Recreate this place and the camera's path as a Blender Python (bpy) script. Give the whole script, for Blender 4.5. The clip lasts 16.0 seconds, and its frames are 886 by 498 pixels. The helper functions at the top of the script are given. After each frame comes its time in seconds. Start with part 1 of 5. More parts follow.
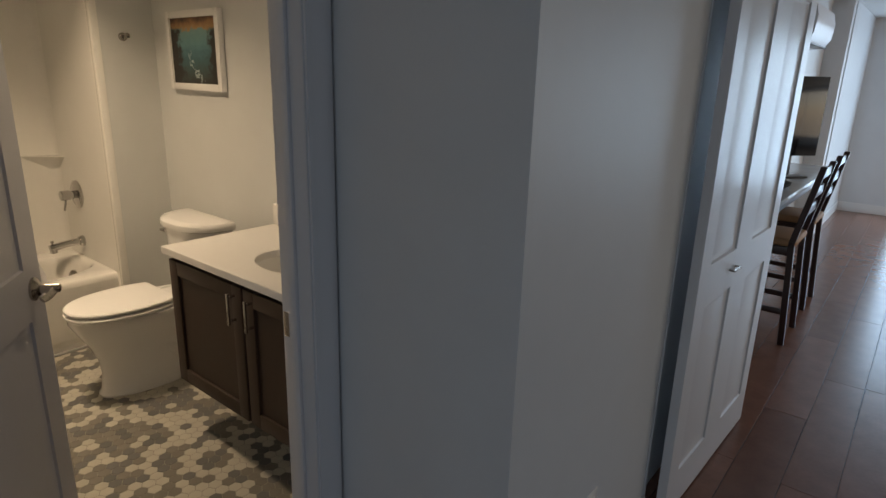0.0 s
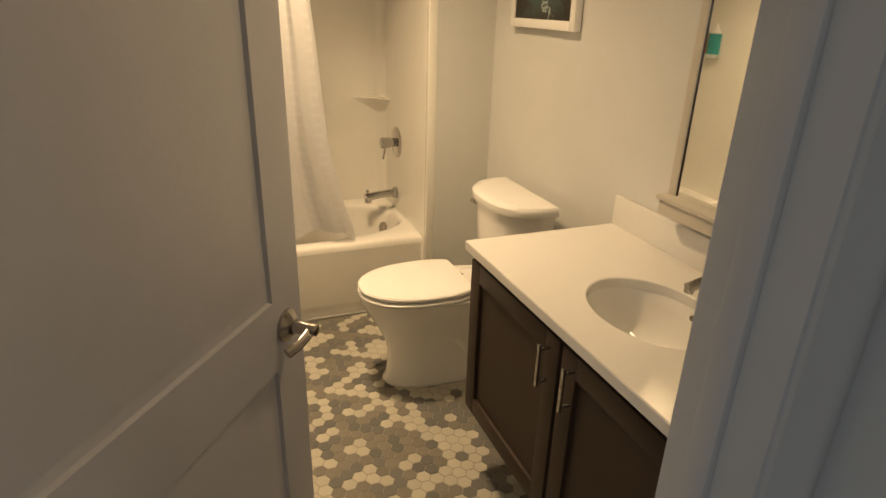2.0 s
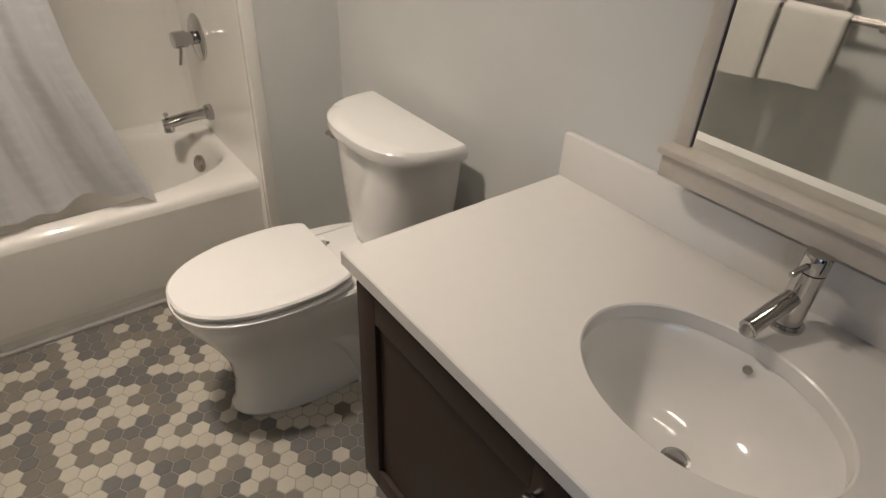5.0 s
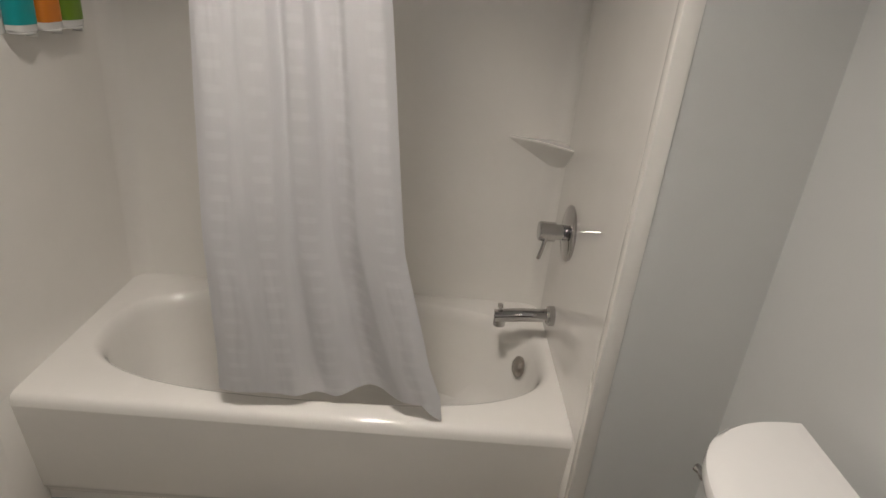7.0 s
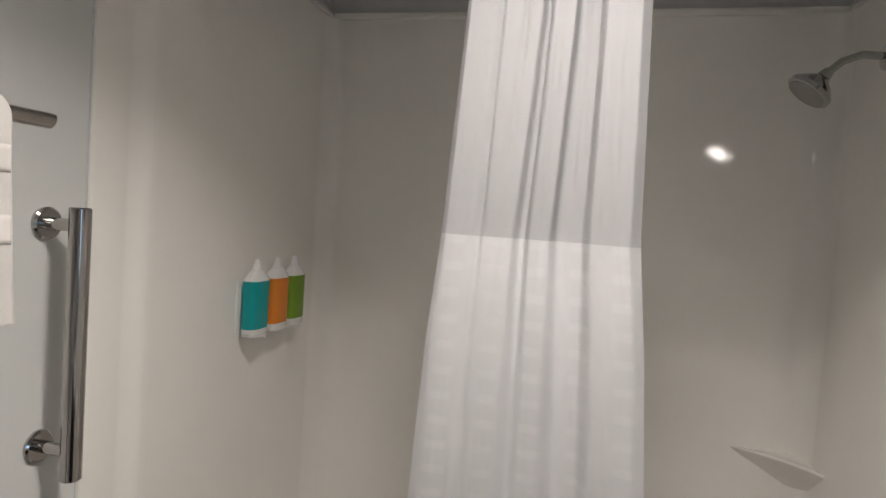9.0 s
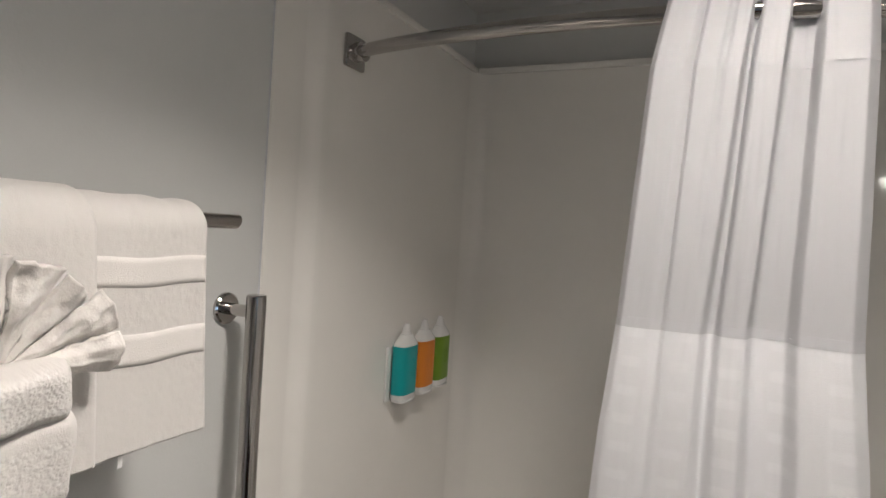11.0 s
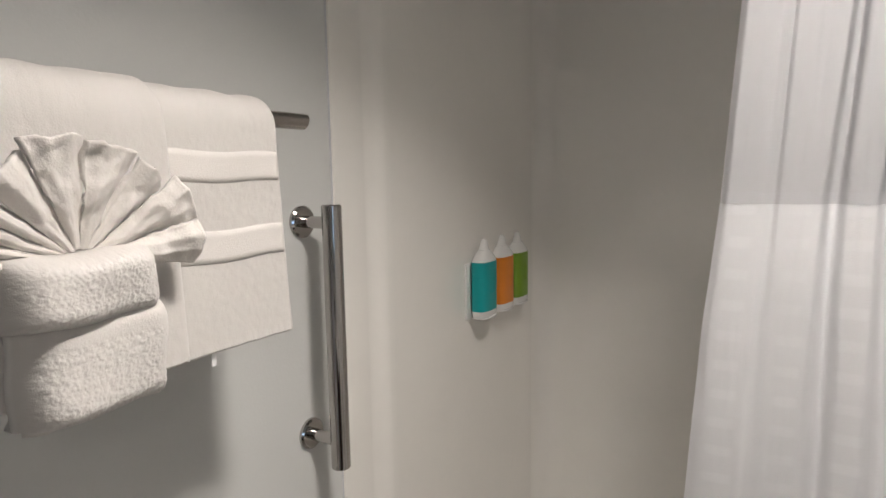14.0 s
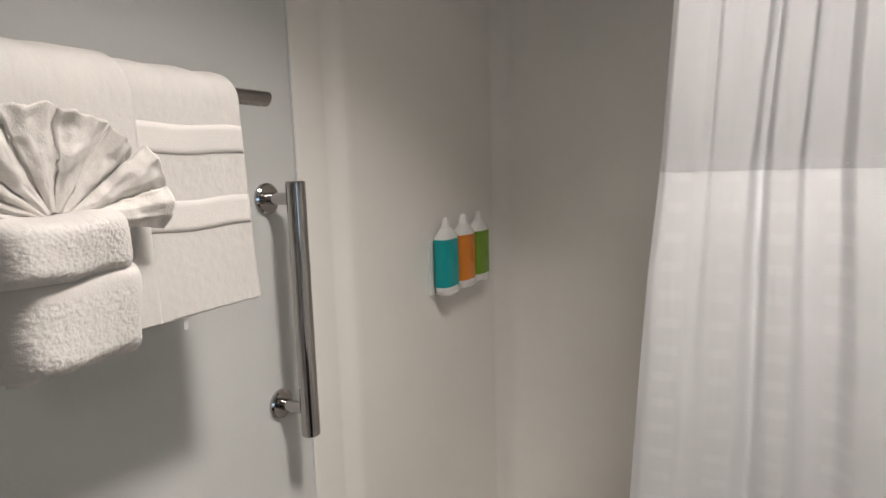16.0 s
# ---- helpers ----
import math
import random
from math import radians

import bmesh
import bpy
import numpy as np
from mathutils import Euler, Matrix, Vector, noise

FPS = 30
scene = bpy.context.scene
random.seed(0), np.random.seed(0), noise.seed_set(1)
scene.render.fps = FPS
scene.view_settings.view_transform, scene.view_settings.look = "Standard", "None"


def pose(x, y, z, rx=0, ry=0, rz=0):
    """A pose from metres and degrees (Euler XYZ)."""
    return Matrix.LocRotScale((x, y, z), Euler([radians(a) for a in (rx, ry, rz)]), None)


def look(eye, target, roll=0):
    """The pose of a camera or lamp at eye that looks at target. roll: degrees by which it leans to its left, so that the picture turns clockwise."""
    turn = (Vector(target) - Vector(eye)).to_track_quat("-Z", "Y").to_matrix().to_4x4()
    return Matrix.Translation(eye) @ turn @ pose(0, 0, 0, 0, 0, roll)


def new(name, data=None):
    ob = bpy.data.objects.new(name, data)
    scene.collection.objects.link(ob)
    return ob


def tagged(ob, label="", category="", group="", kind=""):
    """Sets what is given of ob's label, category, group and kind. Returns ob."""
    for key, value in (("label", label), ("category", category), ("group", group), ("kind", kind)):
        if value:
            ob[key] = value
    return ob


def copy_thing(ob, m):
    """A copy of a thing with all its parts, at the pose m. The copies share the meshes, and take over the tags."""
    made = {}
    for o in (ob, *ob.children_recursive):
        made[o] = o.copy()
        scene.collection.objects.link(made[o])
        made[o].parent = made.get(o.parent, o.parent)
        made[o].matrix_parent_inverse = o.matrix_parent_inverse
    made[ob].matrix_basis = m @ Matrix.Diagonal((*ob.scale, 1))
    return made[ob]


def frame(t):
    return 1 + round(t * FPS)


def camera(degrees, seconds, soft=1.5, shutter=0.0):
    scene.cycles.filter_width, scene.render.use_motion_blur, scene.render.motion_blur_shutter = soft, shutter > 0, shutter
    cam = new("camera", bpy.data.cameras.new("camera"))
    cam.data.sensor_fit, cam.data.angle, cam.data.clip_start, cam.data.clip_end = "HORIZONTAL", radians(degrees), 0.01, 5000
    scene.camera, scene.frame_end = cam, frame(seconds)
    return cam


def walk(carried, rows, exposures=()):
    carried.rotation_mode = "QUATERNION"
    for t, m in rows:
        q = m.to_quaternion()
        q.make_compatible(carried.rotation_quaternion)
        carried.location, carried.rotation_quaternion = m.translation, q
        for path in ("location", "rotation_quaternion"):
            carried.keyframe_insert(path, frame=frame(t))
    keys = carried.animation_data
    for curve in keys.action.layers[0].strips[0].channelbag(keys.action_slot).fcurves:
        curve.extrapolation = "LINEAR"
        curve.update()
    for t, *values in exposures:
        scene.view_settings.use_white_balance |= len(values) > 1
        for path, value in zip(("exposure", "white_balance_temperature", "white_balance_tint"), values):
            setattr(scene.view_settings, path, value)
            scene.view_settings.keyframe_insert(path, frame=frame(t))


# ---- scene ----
cam = camera(73.4, 16.0)
PATH = [
    (0, (0.304, -0.112, 1.574), (-0.902, 1.384, 1.022), 1.6),
    (0.5, (0.23, 0.044, 1.587), (-1.295, 1.21, 1.026), 1.6),
    (1, (0.07, 0.16, 1.607), (-1.627, 1.034, 1.011), 1.8),
    (1.5, (-0.221, 0.223, 1.601), (-1.975, 0.922, 0.941), 1.9),
    (2, (-0.51, 0.287, 1.564), (-2.226, 0.973, 0.798), 1.7),
    (2.5, (-0.755, 0.352, 1.535), (-2.336, 1.187, 0.638), 1.3),
    (3, (-0.979, 0.407, 1.483), (-2.333, 1.466, 0.461), 1.5),
    (3.2, (-1.029, 0.43, 1.463), (-2.281, 1.573, 0.402), 1.9),
    (5.3, (-1.395, 0.63, 1.487), (-2.712, 1.61, 0.345), 4.2),
    (5.5, (-1.454, 0.649, 1.49), (-2.848, 1.561, 0.384), 4.7),
    (6, (-1.672, 0.775, 1.515), (-3.259, 1.435, 0.493), 5.0),
    (6.3, (-1.89, 0.811, 1.567), (-3.557, 1.309, 0.581), 5.7),
    (6.5, (-1.949, 0.835, 1.566), (-3.681, 1.195, 0.632), 5.3),
    (7, (-2.03, 0.842, 1.496), (-3.852, 0.889, 0.672), 5.4),
    (7.5, (-2.111, 0.732, 1.547), (-3.996, 0.462, 0.936), 4.9),
    (8, (-2.132, 0.621, 1.588), (-4.06, 0.266, 1.191), 5.8),
    (8.2, (-2.142, 0.643, 1.568), (-4.084, 0.275, 1.264), 6.0),
    (10.3, (-2.188, 0.594, 1.743), (-4.097, 0.0, 1.806), 3.5),
    (10.5, (-2.193, 0.568, 1.738), (-4.076, -0.105, 1.771), 3.6),
    (11, (-2.196, 0.541, 1.726), (-4.005, -0.309, 1.672), 3.7),
    (11.5, (-2.212, 0.507, 1.703), (-3.962, -0.452, 1.564), 3.7),
    (12, (-2.214, 0.487, 1.647), (-3.917, -0.54, 1.438), 3.3),
    (12.5, (-2.227, 0.478, 1.643), (-3.904, -0.585, 1.397), 2.2),
    (13, (-2.234, 0.481, 1.641), (-3.9, -0.594, 1.382), 1.1),
    (13.5, (-2.237, 0.489, 1.642), (-3.912, -0.574, 1.391), -0.0),
    (14, (-2.231, 0.5, 1.646), (-3.926, -0.533, 1.401), -0.9),
    (14.5, (-2.222, 0.501, 1.636), (-3.938, -0.494, 1.383), -1.3),
    (15, (-2.217, 0.52, 1.624), (-3.95, -0.442, 1.355), -1.8),
    (15.5, (-2.213, 0.543, 1.618), (-3.956, -0.397, 1.337), -1.7),
    (16, (-2.192, 0.533, 1.622), (-3.938, -0.401, 1.341), -1.7),
]
EXPOSURES = [(0, -0.2, 7600, 10), (0.5, -0.24, 9300, 10), (1.0, -0.05, 8900, 10), (2, 0.23, 9600, 10), (2.5, 0.26, 9500, 10), (3, 0.15, 6800, 10), (4.2, 0.02, 6200, 10), (5.5, -0.13, 5650, 10), (6.3, -0.19, 5560, 10), (7, -0.22, 5500, 10), (8, -0.11, 5370, 10), (10.5, -0.18, 5360, 10), (12, -0.11, 5360, 10), (16, -0.05, 5360, 10)]
walk(cam, [(t, look(eye, target, roll)) for t, eye, target, roll in PATH], EXPOSURES)

from math import cos, hypot, pi, sin

# ---- world and large lights ----
world = bpy.data.worlds.new("sky")
scene.world = world
world.use_nodes = True
_nt = world.node_tree
_sky = _nt.nodes.new("ShaderNodeTexSky")
_sky.sky_type, _sky.sun_disc = "NISHITA", False
_sky.sun_elevation, _sky.sun_rotation = radians(40), radians(90)
_nt.links.new(_sky.outputs[0], _nt.nodes["Background"].inputs[0])
_nt.nodes["Background"].inputs[1].default_value = 0.1


def lamp(name, kind, m, power, colour, size=0.1, size_y=None):
    data = bpy.data.lights.new(name, kind)
    data.energy, data.color = power, colour
    if kind == "AREA":
        data.shape = "RECTANGLE" if size_y else "DISK"
        data.size = size
        if size_y:
            data.size_y = size_y
    else:
        data.shadow_soft_size = size
    ob = new(name, data)
    ob.matrix_world = m
    return ob


CEIL = 2.44
LAMP_X, LAMP_Y = -2.67, 0.60
lamp("ceiling_lamp_light", "AREA", pose(LAMP_X, LAMP_Y, CEIL - 0.04), 13.4, (1.0, 0.81, 0.61), 0.2).data.spread = radians(118)
lamp("vanity_lamp_light", "AREA", look((-1.54, 1.29, 2.17), (-1.65, 0.3, 1.0)), 2.4, (1.0, 0.81, 0.61), 0.24, 0.10)
# added warm fill from the unseen side, lights the hall wall beside the closet
lamp("living_fill_light", "AREA", look((3.95, 6.0, 1.3), (0, 6.0, 1.2)), 46, (1.0, 0.92, 0.87), 4.4, 1.9)
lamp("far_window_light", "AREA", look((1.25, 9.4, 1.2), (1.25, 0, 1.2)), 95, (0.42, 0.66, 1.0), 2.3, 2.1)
# added fill from an unseen rear opening, brightens hall walls and bathroom door
lamp("hall_fill_light", "AREA", look((1.8, -2.96, 1.35), (1.4, 0, 1.2)), 19, (0.58, 0.75, 1.0), 1.6, 1.5)

# ---- materials ----


def material(name, colour, rough=0.5, metal=0.0, vary=0.06, scale=6.0, fine=120.0, bump=0.03, spread=0.0, coat=0.0, distance=0.002, fabric=0.0):
    """A surface with broad stains, fine grain and relief; spread varies it from piece to piece."""
    m = bpy.data.materials.new(name)
    m.use_nodes = True
    nt = m.node_tree
    bsdf = nt.nodes["Principled BSDF"]
    bsdf.inputs["Metallic"].default_value = metal
    bsdf.inputs["Coat Weight"].default_value = coat
    bsdf.inputs["Sheen Weight"].default_value = fabric
    tc = nt.nodes.new("ShaderNodeTexCoord")
    big = nt.nodes.new("ShaderNodeTexNoise")
    big.inputs["Scale"].default_value, big.inputs["Detail"].default_value = scale, 4
    small = nt.nodes.new("ShaderNodeTexNoise")
    small.inputs["Scale"].default_value, small.inputs["Detail"].default_value = fine, 3
    for n in (big, small):
        nt.links.new(tc.outputs["Object"], n.inputs["Vector"])
    mix = nt.nodes.new("ShaderNodeMath")
    mix.operation = "MULTIPLY_ADD"
    mix.inputs[1].default_value = 0.35
    nt.links.new(small.outputs["Fac"], mix.inputs[0])
    nt.links.new(big.outputs["Fac"], mix.inputs[2])
    ramp = nt.nodes.new("ShaderNodeMapRange")
    ramp.inputs["From Min"].default_value, ramp.inputs["From Max"].default_value = 0.35, 1.0
    ramp.inputs["To Min"].default_value, ramp.inputs["To Max"].default_value = 1 - vary, 1 + vary
    nt.links.new(mix.outputs[0], ramp.inputs["Value"])
    hsv = nt.nodes.new("ShaderNodeHueSaturation")
    hsv.inputs["Color"].default_value = (*colour, 1)
    value = ramp.outputs[0]
    if spread:
        info = nt.nodes.new("ShaderNodeObjectInfo")
        r = nt.nodes.new("ShaderNodeMapRange")
        r.inputs["To Min"].default_value, r.inputs["To Max"].default_value = 1 - spread, 1 + spread
        nt.links.new(info.outputs["Random"], r.inputs["Value"])
        mul = nt.nodes.new("ShaderNodeMath")
        mul.operation = "MULTIPLY"
        nt.links.new(value, mul.inputs[0])
        nt.links.new(r.outputs[0], mul.inputs[1])
        value = mul.outputs[0]
    nt.links.new(value, hsv.inputs["Value"])
    nt.links.new(hsv.outputs[0], bsdf.inputs["Base Color"])
    rr = nt.nodes.new("ShaderNodeMapRange")
    rr.inputs["To Min"].default_value, rr.inputs["To Max"].default_value = max(0.02, rough * 0.85), min(1, rough * 1.15)
    nt.links.new(big.outputs["Fac"], rr.inputs["Value"])
    nt.links.new(rr.outputs[0], bsdf.inputs["Roughness"])
    if bump:
        b = nt.nodes.new("ShaderNodeBump")
        b.inputs["Strength"].default_value, b.inputs["Distance"].default_value = min(1, bump * 5), distance
        nt.links.new(small.outputs["Fac"], b.inputs["Height"])
        nt.links.new(b.outputs[0], bsdf.inputs["Normal"])
    return m


M = {
    "wall": material("wall_paint", (0.66, 0.668, 0.655), 0.5, vary=0.03, fine=260, bump=0.04, distance=0.001),
    "hall": material("hall_paint", (0.62, 0.64, 0.66), 0.45, vary=0.03, fine=260, bump=0.04, distance=0.001),
    "ceiling": material("ceiling_paint", (0.66, 0.66, 0.65), 0.8, vary=0.03, fine=200, bump=0.05),
    "trim": material("trim_paint", (0.62, 0.63, 0.66), 0.35, vary=0.03, fine=90, bump=0.02),
    "door": material("door_paint", (0.70, 0.70, 0.735), 0.38, vary=0.03, fine=90, bump=0.03),
    "white_door": material("closet_door_paint", (0.66, 0.66, 0.68), 0.3, vary=0.03, fine=90, bump=0.0),
    "acrylic": material("tub_acrylic", (0.88, 0.862, 0.82), 0.06, vary=0.02, fine=40, bump=0.004, coat=0.3),
    "china": material("vitreous_china", (0.84, 0.83, 0.81), 0.08, vary=0.015, fine=40, bump=0.0, coat=0.5),
    "plastic": material("white_plastic", (0.86, 0.85, 0.83), 0.18, vary=0.02, fine=40, bump=0.0),
    "quartz": material("white_quartz", (0.80, 0.78, 0.75), 0.16, vary=0.012, scale=40, fine=500, bump=0.003),
    "espresso": material("espresso_wood", (0.034, 0.017, 0.011), 0.55, vary=0.3, scale=5, fine=70, bump=0.03),
    "chrome": material("chrome", (0.54, 0.53, 0.52), 0.07, metal=1.0, vary=0.03, fine=30, bump=0.0),
    "nickel": material("satin_nickel", (0.45, 0.42, 0.39), 0.25, metal=1.0, vary=0.05, fine=60, bump=0.0),
    "steel": material("polished_steel", (0.46, 0.44, 0.42), 0.1, metal=1.0, vary=0.04, fine=60, bump=0.0),
    "terry": material("terry_cotton", (0.69, 0.665, 0.635), 0.95, vary=0.03, scale=12, fine=620, bump=0.05, distance=0.002, fabric=0.4),
    "linen": material("towel_band", (0.68, 0.655, 0.625), 0.85, vary=0.04, scale=12, fine=700, bump=0.06, fabric=0.2),
    "curtain": material("curtain_cloth", (0.90, 0.90, 0.92), 0.7, vary=0.04, scale=9, fine=600, bump=0.08, fabric=0.1),
    "sheer": material("curtain_sheer", (0.70, 0.70, 0.72), 0.7, vary=0.03, scale=9, fine=800, bump=0.05),
    "grout": material("grout", (0.33, 0.305, 0.26), 0.9, vary=0.15, scale=9, fine=300, bump=0.1),
    "tile_w": material("cream_tile", (0.52, 0.49, 0.42), 0.35, vary=0.06, spread=0.07, scale=14, fine=120, bump=0.02),
    "tile_m": material("grey_beige_tile", (0.205, 0.19, 0.162), 0.4, vary=0.08, spread=0.10, scale=14, fine=120, bump=0.02),
    "tile_d": material("blue_grey_tile", (0.145, 0.141, 0.137), 0.4, vary=0.08, spread=0.12, scale=14, fine=120, bump=0.02),
    "mirror": material("mirror_silver", (0.88, 0.90, 0.88), 0.02, metal=1.0, vary=0.0, bump=0.0),
    "frame": material("mirror_frame_wood", (0.56, 0.52, 0.46), 0.45, vary=0.12, scale=8, fine=90, bump=0.04),
    "dark": material("dark_plastic", (0.012, 0.012, 0.016), 0.3, vary=0.2, fine=90, bump=0.02),
    "black": material("black_screen", (0.008, 0.009, 0.011), 0.12, vary=0.05, fine=40, bump=0.0),
    "rubber": material("grey_caulk", (0.35, 0.34, 0.32), 0.7, vary=0.1, bump=0.02),
    "teal": material("teal_label", (0.02, 0.33, 0.34), 0.4, vary=0.03, fine=60, bump=0.0),
    "orange": material("orange_label", (0.68, 0.22, 0.015), 0.4, vary=0.03, fine=60, bump=0.0),
    "green": material("green_label", (0.17, 0.30, 0.015), 0.4, vary=0.03, fine=60, bump=0.0),
    "blue": material("blue_label", (0.028, 0.10, 0.23), 0.4, vary=0.04, fine=60, bump=0.0),
    "amber": material("amber_soap", (0.46, 0.38, 0.22), 0.15, vary=0.05, fine=60, bump=0.0),
    "frost": material("frosted_plastic", (0.82, 0.82, 0.80), 0.25, vary=0.02, fine=60, bump=0.0),
    "chairwood": material("dark_chair_wood", (0.035, 0.014, 0.010), 0.3, vary=0.2, fine=60, bump=0.02),
    "seat": material("tan_seat", (0.36, 0.20, 0.10), 0.7, vary=0.1, fine=200, bump=0.08),
    "plank": material("brown_plank", (0.20, 0.092, 0.062), 0.24, vary=0.22, spread=0.18, scale=7, fine=50, bump=0.03),
    "tabletop": material("light_tabletop", (0.42, 0.42, 0.42), 0.2, vary=0.08, fine=60, bump=0.01),
    "terry_fine": material("washcloth_cotton", (0.74, 0.71, 0.67), 0.9, vary=0.04, scale=14, fine=420, bump=0.08, distance=0.002, fabric=0.3),
    # white cloth darkened in colour for the shade above the lamp's cone
    "curtain_plain": material("curtain_header_shaded", (0.62, 0.62, 0.64), 0.7, vary=0.03, scale=9, fine=600, bump=0.05, fabric=0.1),
    "trim_white": material("baseboard_paint", (0.72, 0.72, 0.72), 0.4, vary=0.03, fine=90, bump=0.02),
    "shade": material("frosted_shade", (0.85, 0.84, 0.80), 0.3, vary=0.02, fine=40, bump=0.0),
    "paper": material("tissue_paper", (0.85, 0.85, 0.84), 0.9, vary=0.04, fine=100, bump=0.05),
}



def let_through(key, share, clear=0.0):
    """Cloth that lets some light pass."""
    m = M[key]
    nt = m.node_tree
    out, bsdf = nt.nodes["Material Output"], nt.nodes["Principled BSDF"]
    tr = nt.nodes.new("ShaderNodeBsdfTranslucent")
    tr.inputs[0].default_value = (0.85, 0.85, 0.86, 1)
    mix = nt.nodes.new("ShaderNodeMixShader")
    mix.inputs[0].default_value = share
    nt.links.new(bsdf.outputs[0], mix.inputs[1])
    nt.links.new(tr.outputs[0], mix.inputs[2])
    last = mix.outputs[0]
    if clear:
        tp = nt.nodes.new("ShaderNodeBsdfTransparent")
        mix2 = nt.nodes.new("ShaderNodeMixShader")
        mix2.inputs[0].default_value = clear
        nt.links.new(last, mix2.inputs[1])
        nt.links.new(tp.outputs[0], mix2.inputs[2])
        last = mix2.outputs[0]
    nt.links.new(last, out.inputs["Surface"])




def glow(name, colour, strength):
    m = bpy.data.materials.new(name)
    m.use_nodes = True
    b = m.node_tree.nodes["Principled BSDF"]
    b.inputs["Base Color"].default_value = (0.8, 0.8, 0.78, 1)
    b.inputs["Emission Color"].default_value = (*colour, 1)
    b.inputs["Emission Strength"].default_value = strength
    return m


def weave(key):
    """Rows of satin dashes woven into the cloth, glossier than the ground."""
    nt = M[key].node_tree
    hsv = [n for n in nt.nodes if n.type == "HUE_SAT"][0]
    bsdf = nt.nodes["Principled BSDF"]
    cloth = nt.nodes.new("ShaderNodeUVMap")
    cloth.uv_map = "cloth"
    wobble = nt.nodes.new("ShaderNodeTexNoise")
    wobble.inputs["Scale"].default_value = 5
    nt.links.new(cloth.outputs[0], wobble.inputs["Vector"])

    def bands(direction, scale):
        w = nt.nodes.new("ShaderNodeTexWave")
        w.wave_type, w.bands_direction = "BANDS", direction
        w.inputs["Scale"].default_value, w.inputs["Distortion"].default_value = scale, 0.15
        nt.links.new(cloth.outputs[0], w.inputs["Vector"])
        return w.outputs["Fac"]

    def ramp(source, lo, hi, a, b):
        r = nt.nodes.new("ShaderNodeMapRange")
        r.interpolation_type = "SMOOTHSTEP"
        for k, v in (("From Min", lo), ("From Max", hi), ("To Min", a), ("To Max", b)):
            r.inputs[k].default_value = v
        nt.links.new(source, r.inputs["Value"])
        return r.outputs[0]

    def times(a, b):
        n = nt.nodes.new("ShaderNodeMath")
        n.operation = "MULTIPLY"
        nt.links.new(a, n.inputs[0])
        nt.links.new(b, n.inputs[1])
        return n.outputs[0]
    dash = times(times(ramp(bands("Y", 6.8), 0.5, 0.95, 0, 1), ramp(bands("X", 1.35), 0.3, 0.85, 0, 1)), ramp(wobble.outputs["Fac"], 0.3, 0.6, 0.45, 1))
    nt.links.new(times(hsv.inputs["Value"].links[0].from_socket, ramp(dash, 0, 1, 0.975, 1.03)), hsv.inputs["Value"])
    nt.links.new(ramp(dash, 0, 1, 0.7, 0.45), bsdf.inputs["Roughness"])


M["glow"] = glow("lamp_diffuser", (1.0, 0.81, 0.61), 18)
weave("curtain")
let_through("terry", 0.15)
let_through("terry_fine", 0.15)
let_through("curtain", 0.22)
let_through("curtain_plain", 0.25)
let_through("sheer", 0.45, 0.12)

# ---- mesh helpers ----


def finish(name, bm, mat, parent=None, smooth=True, label="", data=None):
    if data is None:
        data = bpy.data.meshes.new(name)
        bm.normal_update()
        bm.to_mesh(data)
        bm.free()
        for mm in (mat if isinstance(mat, (list, tuple)) else (mat,)):
            data.materials.append(M[mm] if isinstance(mm, str) else mm)
        if smooth:
            data.shade_smooth()
            if mat not in ("terry", "terry_fine", "linen"):
                data.set_sharp_from_angle(angle=radians(38))
    ob = new(name, data)
    if parent is not None:
        ob.parent = parent
    if label:
        ob["label"] = label
    return ob


def part(name, bm, mat, parent, label="", smooth=True):
    return finish(name, bm, mat, parent, smooth, label)


def thing(name, label, category, group="", kind="", at=(0, 0, 0)):
    ob = new(name)
    ob.location = at
    ob.empty_display_size = 0.05
    return tagged(ob, label, category, group, kind)


def box(x0, x1, y0, y1, z0, z1, bevel=0.0, seg=2, bm=None):
    bm = bm or bmesh.new()
    r = bmesh.ops.create_cube(bm, size=1)
    vs = r["verts"]
    for v in vs:
        v.co = (x0 + (v.co.x + 0.5) * (x1 - x0), y0 + (v.co.y + 0.5) * (y1 - y0), z0 + (v.co.z + 0.5) * (z1 - z0))
    if bevel:
        es = list({e for v in vs for e in v.link_edges})
        bmesh.ops.bevel(bm, geom=es, offset=bevel, segments=seg, affect="EDGES", profile=0.5)
    return bm


def loft(rings, cap=True, closed=True, bm=None):
    """Skin a stack of rings that have the same number of points."""
    bm = bm or bmesh.new()
    vs = [[bm.verts.new(p) for p in ring] for ring in rings]
    n = len(rings[0])
    for a, b in zip(vs, vs[1:]):
        for i in range(n if closed else n - 1):
            j = (i + 1) % n
            bm.faces.new((a[i], a[j], b[j], b[i]))
    if cap and closed:
        bm.faces.new(vs[0][::-1])
        bm.faces.new(vs[-1])
    bmesh.ops.recalc_face_normals(bm, faces=bm.faces)
    return bm


def circle(c, axis, r, n=20, start=0.0):
    c, axis = Vector(c), Vector(axis).normalized()
    u = axis.orthogonal().normalized()
    w = axis.cross(u)
    return [c + r * (cos(start + 2 * pi * i / n) * u + sin(start + 2 * pi * i / n) * w) for i in range(n)]


